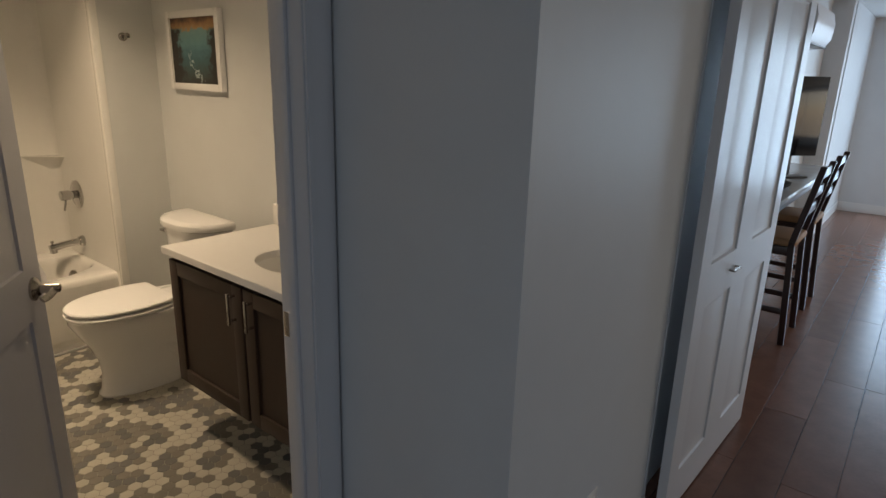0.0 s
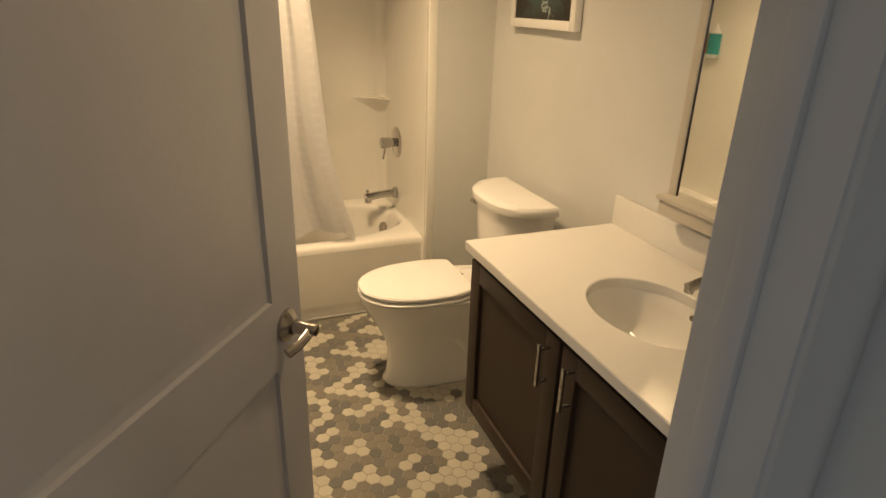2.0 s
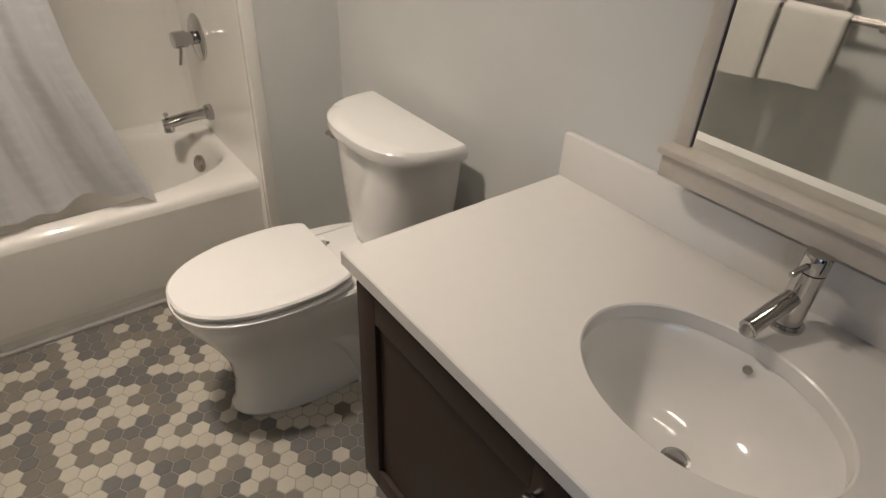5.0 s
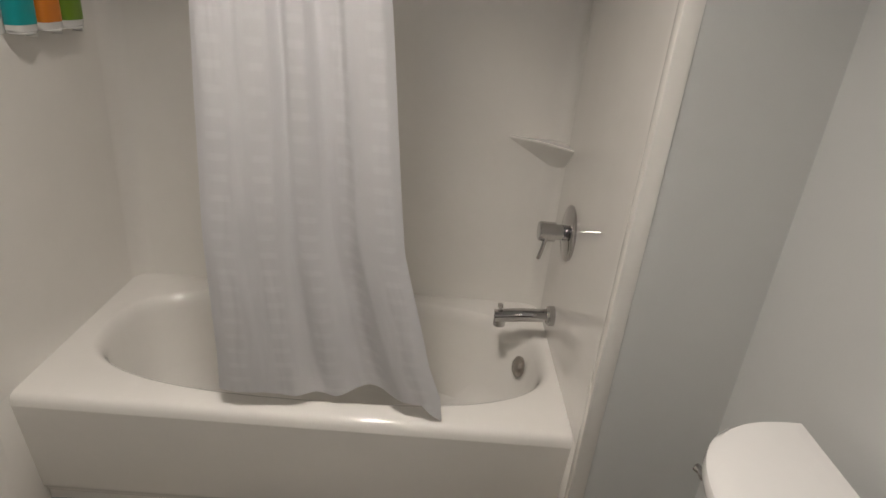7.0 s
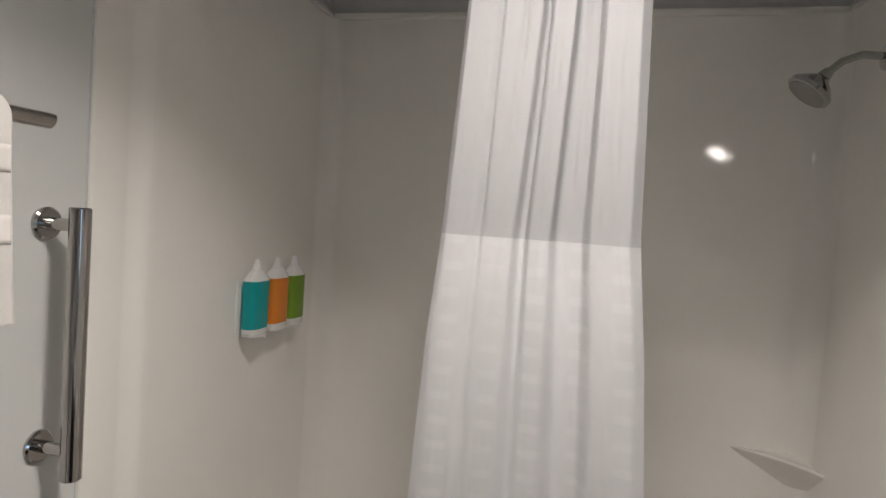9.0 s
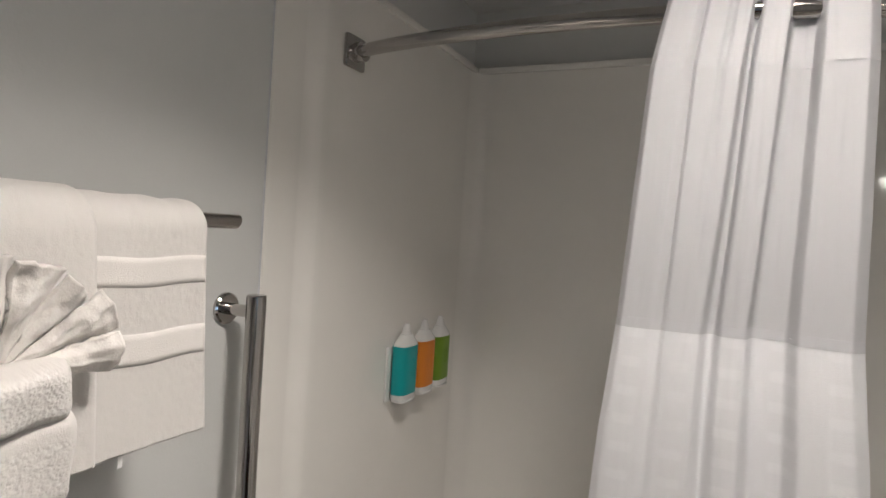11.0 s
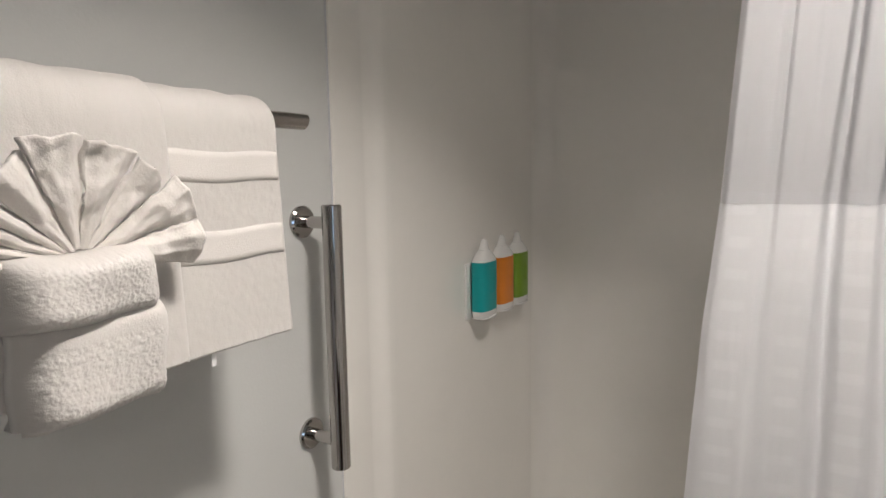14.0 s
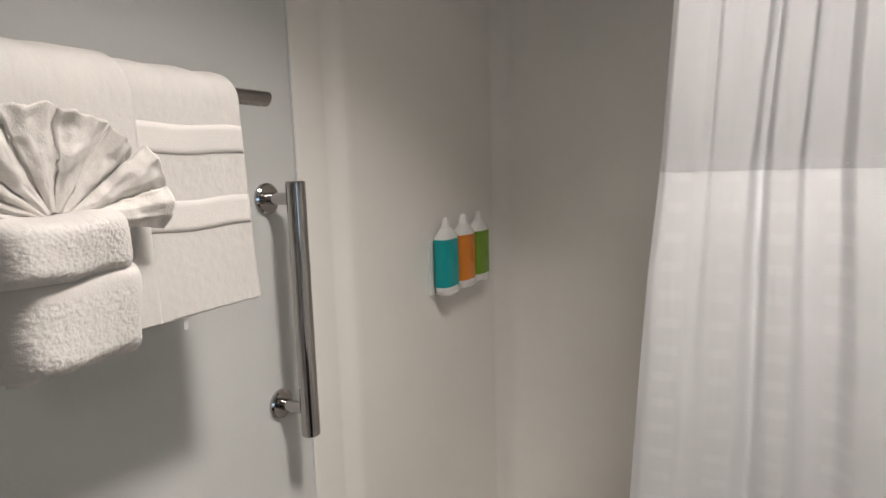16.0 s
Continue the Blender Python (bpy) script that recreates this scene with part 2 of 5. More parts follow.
def rod(p, q, r, n=16, round_end=0.15, bm=None):
    p, q = Vector(p), Vector(q)
    d = (q - p).normalized()
    e = r * round_end
    rings = [circle(p, d, r - e, n), circle(p + d * e, d, r, n), circle(q - d * e, d, r, n), circle(q, d, r - e, n)]
    return loft(rings, bm=bm)


def turned(base, axis, profile, n=24, bm=None):
    """A turned body: profile of (distance along the axis, radius)."""
    base, axis = Vector(base), Vector(axis).normalized()
    return loft([circle(base + axis * h, axis, max(r, 0.0005), n) for h, r in profile], bm=bm)


def tube(points, r, n=12, bm=None, flat=1.0):
    pts = [Vector(p) for p in points]
    rings = []
    u = None
    for i, p in enumerate(pts):
        d = (pts[min(i + 1, len(pts) - 1)] - pts[max(i - 1, 0)]).normalized()
        u = d.orthogonal().normalized() if u is None else (u - d * u.dot(d)).normalized()
        w = d.cross(u)
        rings.append([p + r * (cos(2 * pi * k / n) * u + flat * sin(2 * pi * k / n) * w) for k in range(n)])
    return loft(rings, bm=bm)


def oval(cx, cy, a, b, z, n=48, power=2.0):
    out = []
    for i in range(n):
        t = 2 * pi * i / n
        c, s_ = cos(t), sin(t)
        k = (abs(c) ** power + abs(s_) ** power) ** (-1 / power)
        out.append((cx + a * c * k, cy + b * s_ * k, z))
    return out


def rectring(x0, x1, y0, y1, z, n=48):
    """A rectangle's outline with n points at even angles, from the middle."""
    cx, cy, a, b = (x0 + x1) / 2, (y0 + y1) / 2, (x1 - x0) / 2, (y1 - y0) / 2
    out = []
    for i in range(n):
        t = 2 * pi * i / n
        c, s_ = cos(t), sin(t)
        k = 1 / max(abs(c), abs(s_))
        out.append((cx + a * c * k, cy + b * s_ * k, z))
    return out


def sheet(grid, thick):
    """Cloth from a grid of points, with a back side at the given thickness and closed edges."""
    g = np.array(grid, float)
    du, dv = np.gradient(g, axis=0), np.gradient(g, axis=1)
    nrm = np.cross(du, dv)
    nrm /= np.linalg.norm(nrm, axis=2, keepdims=True) + 1e-12
    back = g - nrm * thick
    a, b = g.shape[:2]
    pts = [tuple(p) for p in g.reshape(-1, 3)] + [tuple(p) for p in back.reshape(-1, 3)]
    k = a * b
    faces = []
    for i in range(a - 1):
        for j in range(b - 1):
            q = (i * b + j, (i + 1) * b + j, (i + 1) * b + j + 1, i * b + j + 1)
            faces += [q, tuple(v + k for v in q[::-1])]
    rim = [i * b for i in range(a)] + [(a - 1) * b + j for j in range(1, b)] + [i * b + b - 1 for i in range(a - 2, -1, -1)] + [j for j in range(b - 2, 0, -1)]
    for p, q in zip(rim, rim[1:] + rim[:1]):
        faces.append((q, p, p + k, q + k))
    me = bpy.data.meshes.new("sheet")
    me.from_pydata(pts, [], faces)
    bm = bmesh.new()
    bm.from_mesh(me)
    bpy.data.meshes.remove(me)
    bmesh.ops.recalc_face_normals(bm, faces=bm.faces)
    return bm


def wall(name, x0, x1, y0, y1, z0, z1, mat, label):
    return tagged(finish(name, box(x0, x1, y0, y1, z0, z1), mat, smooth=False), label, "wall", kind="structure")

# ---- setting: bathroom ----
XD0, XD1 = -0.955, -0.835      # the door wall, bath side and hall side
YT, YV = -0.229, 1.588         # towel wall and vanity wall
XW = -3.185                    # wing wall beside the tub
XB = -3.96                     # back of the tub alcove
YA, YF = -0.205, 1.262         # tub's two end panels
DY0, DY1, DH = -0.068, 0.775, 2.05  # door opening
PAINT = "smooth pale grey painted wall"
wall("wall_vanity", XW - 0.9, XD1, YV, YV + 0.1, 0, CEIL, "wall", PAINT + " behind vanity and toilet")
wall("wall_towel", XB - 0.1, XD0, YT - 0.1, YT, 0, CEIL, "wall", PAINT + " with towel rack")
wall("wall_tub_back", XB - 0.1, XB - 0.02, YT, YV, 0, CEIL, "wall", PAINT + " behind the bathtub surround")
wall("wall_wing", XB - 0.02, XW, YF + 0.012, YV, 0, CEIL, "wall", "pale grey painted wing wall between bathtub and toilet")
wall("wall_door_1", XD0, XD1, YT - 0.1, DY0 - 0.02, 0, CEIL, "wall", PAINT + " beside the bathroom door")
wall("wall_door_2", XD0, XD1, DY1 + 0.02, YV, 0, CEIL, "wall", PAINT + " beside the door jamb")
wall("wall_door_3", XD0, XD1, DY0 - 0.02, DY1 + 0.02, DH + 0.02, CEIL, "wall", PAINT + " above the bathroom door")
tagged(finish("ceiling", box(XB - 0.1, XD1, YT - 0.1, YV + 0.1, CEIL, CEIL + 0.1), "ceiling", smooth=False), "white painted bathroom ceiling", "ceiling", kind="structure")
floor = tagged(finish("floor", box(XB - 0.1, XD1 - 0.03, YT - 0.1, YV + 0.1, -0.06, -0.0016), "grout", smooth=False), "mosaic floor of cream, beige and blue-grey hexagon tiles", "floor", kind="structure")

# ---- setting: hall and living room ----
HX = -0.276
wall("wall_hall_1", XD1, HX, 0.862, 0.96, 0, CEIL, "hall", "grey painted hall wall beside the bathroom door")
wall("wall_hall_2", HX - 0.1, HX, 0.96, 1.83, 0, CEIL, "hall", "grey painted hall wall beside the closet")
wall("wall_hall_5", -0.85, HX - 0.1, 3.2, 3.3, 0, CEIL, "hall", "grey painted wall behind the closet")
wall("wall_hall_3", HX - 0.1, HX, 2.88, 3.3, 0, CEIL, "hall", "grey painted hall wall past the closet")
wall("wall_hall_4", HX - 0.1, HX, 1.83, 2.88, 2.08, CEIL, "hall", "grey painted wall above the closet")
wall("wall_closet_back", HX - 0.1, HX - 0.055, 1.83, 2.88, 0, 2.08, "hall", "shaded recess behind the closet door")
# unseen rear wall, added to hold the opening for the hall fill
for nm, a, b, c, d in (("wall_rear_1", XD1, 0.9, 0, CEIL), ("wall_rear_2", 2.7, 4.0, 0, CEIL), ("wall_rear_3", 0.9, 2.7, 0, 0.5), ("wall_rear_4", 0.9, 2.7, 2.2, CEIL)):
    wall(nm, a, b, -3.1, -3.0, c, d, "hall", "unseen grey painted wall round added hall window")
wall("wall_hall_corner", XD1 - 0.1, XD1, -3.1, YT - 0.1, 0, CEIL, "hall", "grey painted hall wall")
wall("wall_living_left", -0.85, -0.75, 3.3, 7.6, 0, CEIL, "hall", "grey painted living room wall behind desk")
wall("wall_living_return", -0.75, -0.55, 7.5, 7.6, 0, CEIL, "hall", "grey painted wall return")
wall("wall_living_left_2", -0.65, -0.55, 7.6, 9.5, 0, CEIL, "hall", "pale grey painted living room wall")
for nm, a, b, c, d in (("wall_living_far_1", -0.65, 0.05, 0, CEIL), ("wall_living_far_2", 2.45, 4.0, 0, CEIL), ("wall_living_far_3", 0.05, 2.45, 2.3, CEIL), ("wall_living_far_4", 0.05, 2.45, 0, 0.1)):
    wall(nm, a, b, 9.45, 9.55, c, d, "hall", "pale grey painted far wall round a window")
# unseen side wall with an added opening for the living room fill
for nm, a, b, c, d in (("wall_window_1", -3.1, 3.75, 0, CEIL), ("wall_window_2", 8.25, 9.55, 0, CEIL), ("wall_window_3", 3.75, 8.25, 0, 0.3), ("wall_window_4", 3.75, 8.25, 2.3, CEIL)):
    wall(nm, 4.0, 4.1, a, b, c, d, "hall", "unseen grey painted wall round an added window")
tagged(finish("ceiling_hall", box(-1.15, 4.1, -3.1, 9.55, CEIL + 0.001, CEIL + 0.1), "ceiling", smooth=False), "white painted hall ceiling", "ceiling", kind="structure")
hall_floor = tagged(finish("floor_hall", box(XD1 - 0.03, 4.1, -3.1, 9.55, -0.06, -0.006), "chairwood", smooth=False), "dark reddish brown plank floor", "floor", kind="structure")
tagged(finish("floor_living", box(-1.15, XD1 - 0.03, 3.3, 9.55, -0.06, -0.004), "plank", smooth=False), "dark reddish brown floor beneath the table", "floor", kind="structure")

# ---- bathtub and surround ----


TUB_X = -3.253


def bathtub():
    t = thing("bathtub", "white acrylic alcove bathtub with rounded rim and oval basin", "bathtub", at=(0, 0, 0))
    x0, x1, y0, y1, h = XB - 0.004, TUB_X, YA - 0.006, YF + 0.004, 0.43
    n = 96
    cx, cy = (x0 + x1) / 2 - 0.008, (y0 + y1) / 2 + 0.025
    rings = [rectring(x0, x1, y0, y1, h - 0.036, n), rectring(x0, x1 - 0.0015, y0, y1, h - 0.02, n), rectring(x0, x1 - 0.006, y0, y1, h - 0.009, n), rectring(x0, x1 - 0.014, y0, y1, h - 0.0025, n), rectring(x0, x1 - 0.024, y0, y1, h, n)]
    for a, b, z, p in ((0.300, 0.704, h, 2.7), (0.293, 0.697, h - 0.0018, 2.7), (0.286, 0.690, h - 0.006, 2.7), (0.279, 0.682, h - 0.014, 2.7), (0.273, 0.675, h - 0.026, 2.7), (0.268, 0.668, h - 0.045, 2.7), (0.257, 0.652, h - 0.12, 2.7), (0.240, 0.60, h - 0.24, 2.8), (0.212, 0.52, h - 0.31, 2.8), (0.16, 0.42, h - 0.335, 2.5), (0.001, 0.002, h - 0.34, 2)):
        rings.append(oval(cx, cy, a, b, z, n, p))
    part("basin", loft(rings, cap=False), "acrylic", t)
    prof = [(-0.09, 0.0), (-0.060, 0.0), (-0.056, 0.030), (-0.058, 0.042), (-0.054, 0.048), (-0.052, 0.06), (-0.042, 0.07), (-0.038, 0.085), (-0.012, 0.30), (0.0, h - 0.0355), (-0.09, h - 0.0355)]
    bm = loft([[(x1 + dx, y, z) for dx, z in prof] for y in (y0, y1)])
    part("apron", bm, "acrylic", t)
    part("overflow_cover", turned((-3.715, 1.184, 0.318), (0.22, -1, 0.22), [(0, 0.036), (0.010, 0.036), (0.018, 0.026), (0.020, 0.0)]), "nickel", t, "round chrome overflow cover")
    part("drain", turned((-3.62, 0.92, 0.0945), (0, 0, 1), [(0, 0.03), (0.004, 0.03), (0.005, 0.02), (0.003, 0.0)]), "chrome", t, "round chrome drain")
    return t


def surround():
    top = 2.235
    t = thing("tub_surround", "glossy off-white acrylic bathtub wall surround", "shower surround")
    r = 0.06

    def panel(points, z0, z1):
        bm = bmesh.new()
        lo = [bm.verts.new((x, y, z0)) for x, y in points]
        hi = [bm.verts.new((x, y, z1)) for x, y in points]
        for i in range(len(points) - 1):
            bm.faces.new((lo[i], lo[i + 1], hi[i + 1], hi[i]))
        bmesh.ops.recalc_face_normals(bm, faces=bm.faces)
        return bm
    xi = XB
    arc1 = [(xi + r - r * sin(a), YA + r - r * cos(a)) for a in [i * pi / 20 for i in range(11)]]
    arc2 = [(xi + r - r * cos(a), YF - r + r * sin(a)) for a in [i * pi / 20 for i in range(11)]]
    shell = [(XW - 0.0, YA)] + [(XW - 0.06, YA)] + arc1 + arc2 + [(XW - 0.06, YF), (XW - 0.02, YF), (XW - 0.006, YF + 0.004)]
    bm = panel(shell, 0.428, top)
    part("wall_shell", bm, "acrylic", t)
    # raised flanges at the open edges
    bm = bmesh.new()
    prof = [(-3.046, YT + 0.0005), (-3.048, YT + 0.0045), (-3.054, YT + 0.006), (-3.13, YT + 0.006)]
    for i in range(9):
        u = i / 8
        prof.append((-3.132 - 0.045 * u, YT + 0.006 + (YA - YT - 0.005) * (u * u * (3 - 2 * u))))
    prof += [(-3.195, YA + 0.001), (-3.2, YA - 0.012), (-3.12, YT - 0.004)]
    part("flange", loft([[(x, y, z) for x, y in prof] for z in (0.0, top)], bm=bm), "acrylic", t)
    part("caulk_line", box(-3.0462, -3.0438, YT - 0.001, YT + 0.002, 0.0, top, 0.0), "trim", t, "thin grey caulk line")
    part("flange", box(XW - 0.03, XW + 0.003, YF - 0.003, YF + 0.036, 0.0, top, 0.0015, 2), "acrylic", t)
    part("skirt", box(TUB_X - 0.06, XW - 0.012, YA - 0.02, YA - 0.001, 0.0, 0.434, 0.001), "acrylic", t)
    part("skirt", box(TUB_X - 0.06, XW - 0.031, YF, YF + 0.011, 0.0, 0.434, 0.001), "acrylic", t)
    part("top_ledge", box(XB - 0.018, XB + 0.012, YA, YF, top, top + 0.02, 0.004), "acrylic", t)
    part("top_ledge", box(XB, XW, YA - 0.028, YA + 0.008, top, top + 0.02, 0.004), "acrylic", t)
    part("top_ledge", box(XB, XW, YF - 0.008, YF + 0.011, top, top + 0.02, 0.004), "acrylic", t)
    # corner shelf, a wedge that narrows downwards
    c = Vector((XB, YF, 0))
    rings = []
    for z, rr in ((0.935, 0.012), (0.965, 0.05), (1.0, 0.11), (1.03, 0.165), (1.046, 0.19), (1.051, 0.188), (1.051, 0.175), (1.047, 0.15)):
        front = []
        for k in range(13):
            u = k / 12
            bow = 0.10 * rr * sin(pi * u)
            front.append((c.x + 0.001 + (rr * u - bow * 0.7) * 0.74 if u else c.x + 0.001, c.y - 0.001 - max(0.0, rr * (1 - u) - bow * 0.7), z))
        rings.append([(XB + 0.0005, YF - 0.0005, z)] + front)
    part("corner_shelf", loft(rings), "acrylic", t)
    return t


def tub_spout():
    t = thing("tub_spout", "chrome bathtub spout with diverter knob on the surround", "tub spout")
    x, z = -3.70, 0.535
    part("flange", turned((x, YF, z), (0, -1, 0), [(0, 0.033), (0.018, 0.033), (0.026, 0.026)]), "chrome", t)
    part("body", tube([(x, YF - 0.02, z), (x, YF - 0.10, z - 0.004), (x, YF - 0.165, z - 0.012), (x, YF - 0.19, z - 0.016)], 0.022, 18), "chrome", t)
    part("nozzle", turned((x, YF - 0.172, z - 0.016), (0, 0, -1), [(0, 0.02), (0.03, 0.02), (0.032, 0.014)]), "chrome", t)
    part("diverter_knob", turned((x, YF - 0.175, z + 0.004), (0, 0, 1), [(0, 0.005), (0.014, 0.005), (0.015, 0.009), (0.024, 0.009), (0.026, 0.005)]), "chrome", t)
    return t


def shower_valve():
    t = thing("shower_valve", "chrome single-lever shower valve with round plate", "shower valve")
    x, z = -3.69, 0.832
    part("plate", turned((x, YF, z), (0, -1, 0), [(0, 0.085), (0.006, 0.085), (0.012, 0.078), (0.016, 0.03)], 40), "chrome", t)
    part("barrel", turned((x, YF - 0.014, z), (0, -1, 0), [(0, 0.024), (0.03, 0.024), (0.032, 0.03), (0.078, 0.03), (0.082, 0.026)], 28), "chrome", t)
    part("lever", tube([(x, YF - 0.07, z - 0.025), (x, YF - 0.075, z - 0.055), (x, YF - 0.083, z - 0.092)], 0.006, 12), "chrome", t)
    return t


def shower_head():
    t = thing("shower_fixture", "round chrome shower head on a bent arm", "shower head")
    x, z = -3.72, 2.06
    part("escutcheon", turned((x, YF, z), (0, -1, 0), [(0, 0.03), (0.004, 0.03), (0.01, 0.014)]), "chrome", t)
    part("arm", tube([(x, YF, z), (x, YF - 0.05, z + 0.004), (x, YF - 0.09, z - 0.012), (x, YF - 0.12, z - 0.04)], 0.009, 12), "chrome", t)
    part("head", turned((x, YF - 0.115, z - 0.034), (0, -0.62, -0.78), [(0, 0.012), (0.02, 0.016), (0.04, 0.04), (0.055, 0.052), (0.065, 0.052), (0.068, 0.046)], 28), "chrome", t)
    part("face", turned((x, YF - 0.1575, z - 0.0875), (0, -0.62, -0.78), [(0, 0.045), (0.003, 0.044), (0.004, 0.0)], 28), "rubber", t, "grey rubber nozzle face")
    return t


def curtain_rod():
    t = thing("curtain_rod", "curved polished steel shower curtain rod between walls", "curtain rod")
    ya, yb = YA, YF
    pts = []
    for i in range(33):
        u = i / 32
        pts.append((-3.265 + 0.14 * sin(pi * u) ** 0.8, ya + 0.012 + (yb - ya - 0.024) * u, 2.098 - 0.07 * u))
    part("rail", tube(pts, 0.0135, 14), "steel", t)
    for y, s_, zr in ((ya, 1, 2.098), (yb, -1, 2.028)):
        part("end_plate", box(-3.30, -3.23, min(y, y + s_ * 0.012), max(y, y + s_ * 0.012), zr - 0.035, zr + 0.035, 0.005), "steel", t)
        part("socket", turned((-3.265, y + s_ * 0.01, zr), (0, s_, 0), [(0, 0.021), (0.022, 0.02), (0.024, 0.016)]), "steel", t)
    return t


# gathers along the rod and at the seam: place across the cloth, depth behind the crests
FOLDS = [(0.0, 0.35), (0.03, 0.0), (0.17, 0.0), (0.195, 0.12), (0.213, 0.26), (0.228, 0.04), (0.33, 0.0), (0.35, 0.14), (0.365, 0.14), (0.38, 0.0), (0.45, 0.0), (0.466, 0.6), (0.485, 0.7), (0.496, 0.1), (0.51, 0.0), (0.63, 0.0), (0.645, 0.8), (0.66, 0.9), (0.75, 0.9), (0.765, 0.3), (0.78, 0.0), (0.95, 0.0), (1.0, 0.5)]
SEAM_AT = [0.0, 0.03, 0.17, 0.193, 0.21, 0.225, 0.29, 0.31, 0.325, 0.34, 0.385, 0.402, 0.437, 0.452, 0.468, 0.565, 0.58, 0.60, 0.72, 0.737, 0.752, 0.95, 1.0]


KERNEL = np.linspace(-1, 1, 17) ** 3 * 0.35 + np.linspace(-1, 1, 17) * 0.65


def curtain_sheet(z0, z1, rows, cols=220, edge=None, swell=0.0):
    """One strip of the gathered curtain between two heights."""
    us = np.linspace(0, 1, cols)
    ft, fs, fd = np.array([a for a, _ in FOLDS]), np.array(SEAM_AT), np.array([b for _, b in FOLDS])
    grid = []
    for r in range(rows + 1):
        z = z1 + (z0 - z1) * r / rows
        down = max(0.0, (2.13 - z) / 1.68)
        zz = [0.44, 0.6, 0.93, 1.42, 1.61, 1.99, 2.12]
        left = float(np.interp(z, zz, [0.335, 0.343, 0.346, 0.378, 0.398, 0.426, 0.453]))
        right = float(np.interp(z, zz, [0.925, 0.868, 0.79, 0.747, 0.724, 0.706, 0.695]))
        amp = 0.037 * (1 - 0.1 * down)
        fall = min(1.0, down / 0.31)
        fu = ft + (fs - ft) * fall
        depth = np.where(fd == 0.14, fd * (1 - fall), fd)
        row = []
        for i, u in enumerate(us):
            soft = 0.006 + 0.075 * max(0.0, down - 0.25)
            f = float(np.mean(np.interp(u + soft * KERNEL, fu, depth)))
            crease = 0.004 * down * noise.noise(Vector((u * 14, z * 2.2, 3.1))) + 0.0022 * down * noise.noise(Vector((u * 22, z * 9, 7.7))) + 0.0012 * noise.noise(Vector((u * 40, z * 26, 2.7)))
            y = left + (right - left) * u + 0.010 * down * noise.noise(Vector((u * 5, z * 1.6, 1.3)))
            x = -3.092 + swell - 0.195 * down ** 1.1 - amp * f + crease + 0.02 * down * sin(7 * u + 1)
            hang = (edge or 0) * r / rows
            sag = 0.012 * sin(9 * u + 0.6) * hang
            row.append((x, y, z + sag + (0.02 * f * hang) - (0.05 * max(0, u - 0.9) / 0.1 if edge and r == rows else 0)))
        grid.append(row)
    bm = sheet(grid, 0.0012 + 2 * swell)
    uv = bm.loops.layers.uv.new("cloth")
    bm.verts.index_update()
    k = (rows + 1) * cols
    for f in bm.faces:
        for lp in f.loops:
            q = lp.vert.index % k
            lp[uv].uv = (us[q % cols] * 1.15, lp.vert.co.z)
    return bm


def shower_curtain():
    t = thing("shower_curtain", "white fabric shower curtain with sheer upper panel gathered on rod", "shower curtain")
    # header's darker colour carries the shade near the ceiling
    part("header", curtain_sheet(1.985, 2.115, 6), "curtain_plain", t, "plain white header band with shade in its colour")
    part("sheer_panel", curtain_sheet(1.610, 1.984, 14), "sheer", t, "semi-sheer white upper panel")
    part("lower_panel", curtain_sheet(0.475, 1.609, 44, edge=1), "curtain", t, "white waffle-woven lower panel")
    part("seam", curtain_sheet(1.601, 1.617, 1, swell=0.0007), "curtain_plain", t)
    part("seam", curtain_sheet(1.981, 1.993, 1, swell=0.0007), "curtain_plain", t)
    return t


def bottle_dispenser():
    t = thing("bottle_rack", "white wall rack for three shower bottles on the surround", "bottle rack")
    part("backplate", box(-3.776, -3.486, YA, YA + 0.007, 1.290, 1.43, 0.003), "frost", t)
    for x in (-3.532, -3.634, -3.731):
        part("cradle", loft([oval(x, YA + 0.031, a, 0.0235, z, 28, 3.2) for a, z in ((0.030, 1.291), (0.036, 1.2925), (0.037, 1.2965))]), "frost", t)
        part("clip", box(x - 0.051, x - 0.046, YA + 0.005, YA + 0.035, 1.278, 1.325, 0.002), "frost", t)
    for x, mat, word in ((-3.532, "teal", "teal"), (-3.634, "orange", "orange"), (-3.731, "green", "green")):
        b = thing("shower_bottle", "slim white shower bottle with a plain " + word + " label", "bottle", group="shower bottles")
        z = 1.2965

        def ring(zz, a, bb):
            return oval(x, YA + 0.031, a, bb, zz, 28, 3.2)
        part("body", loft([ring(z, 0.038, 0.019), ring(z + 0.005, 0.042, 0.0215), ring(z + 0.139, 0.042, 0.0215), ring(z + 0.146, 0.039, 0.0195), ring(z + 0.157, 0.027, 0.015), ring(z + 0.166, 0.018, 0.012)]), "frost", b)
        part("label", loft([ring(z + 0.016, 0.0425, 0.0222), ring(z + 0.138, 0.0425, 0.0222)], cap=False), mat, b, "plain " + word + " label")
        part("cap", loft([ring(z + 0.164, 0.0145, 0.011), ring(z + 0.176, 0.0115, 0.009), ring(z + 0.190, 0.0075, 0.006), ring(z + 0.193, 0.004, 0.003)]), "frost", b)
        for k in range(5):
            part("print_line", box(x - 0.012 + 0.004 * k, x - 0.0105 + 0.004 * k, YA + 0.053, YA + 0.0536, z + 0.06, z + 0.10 + 0.006 * (k % 3)), mat, b)
    return t


bathtub()
surround()
tub_spout()
shower_valve()
shower_head()
curtain_rod()
shower_curtain()
bottle_dispenser()

# ---- toilet ----


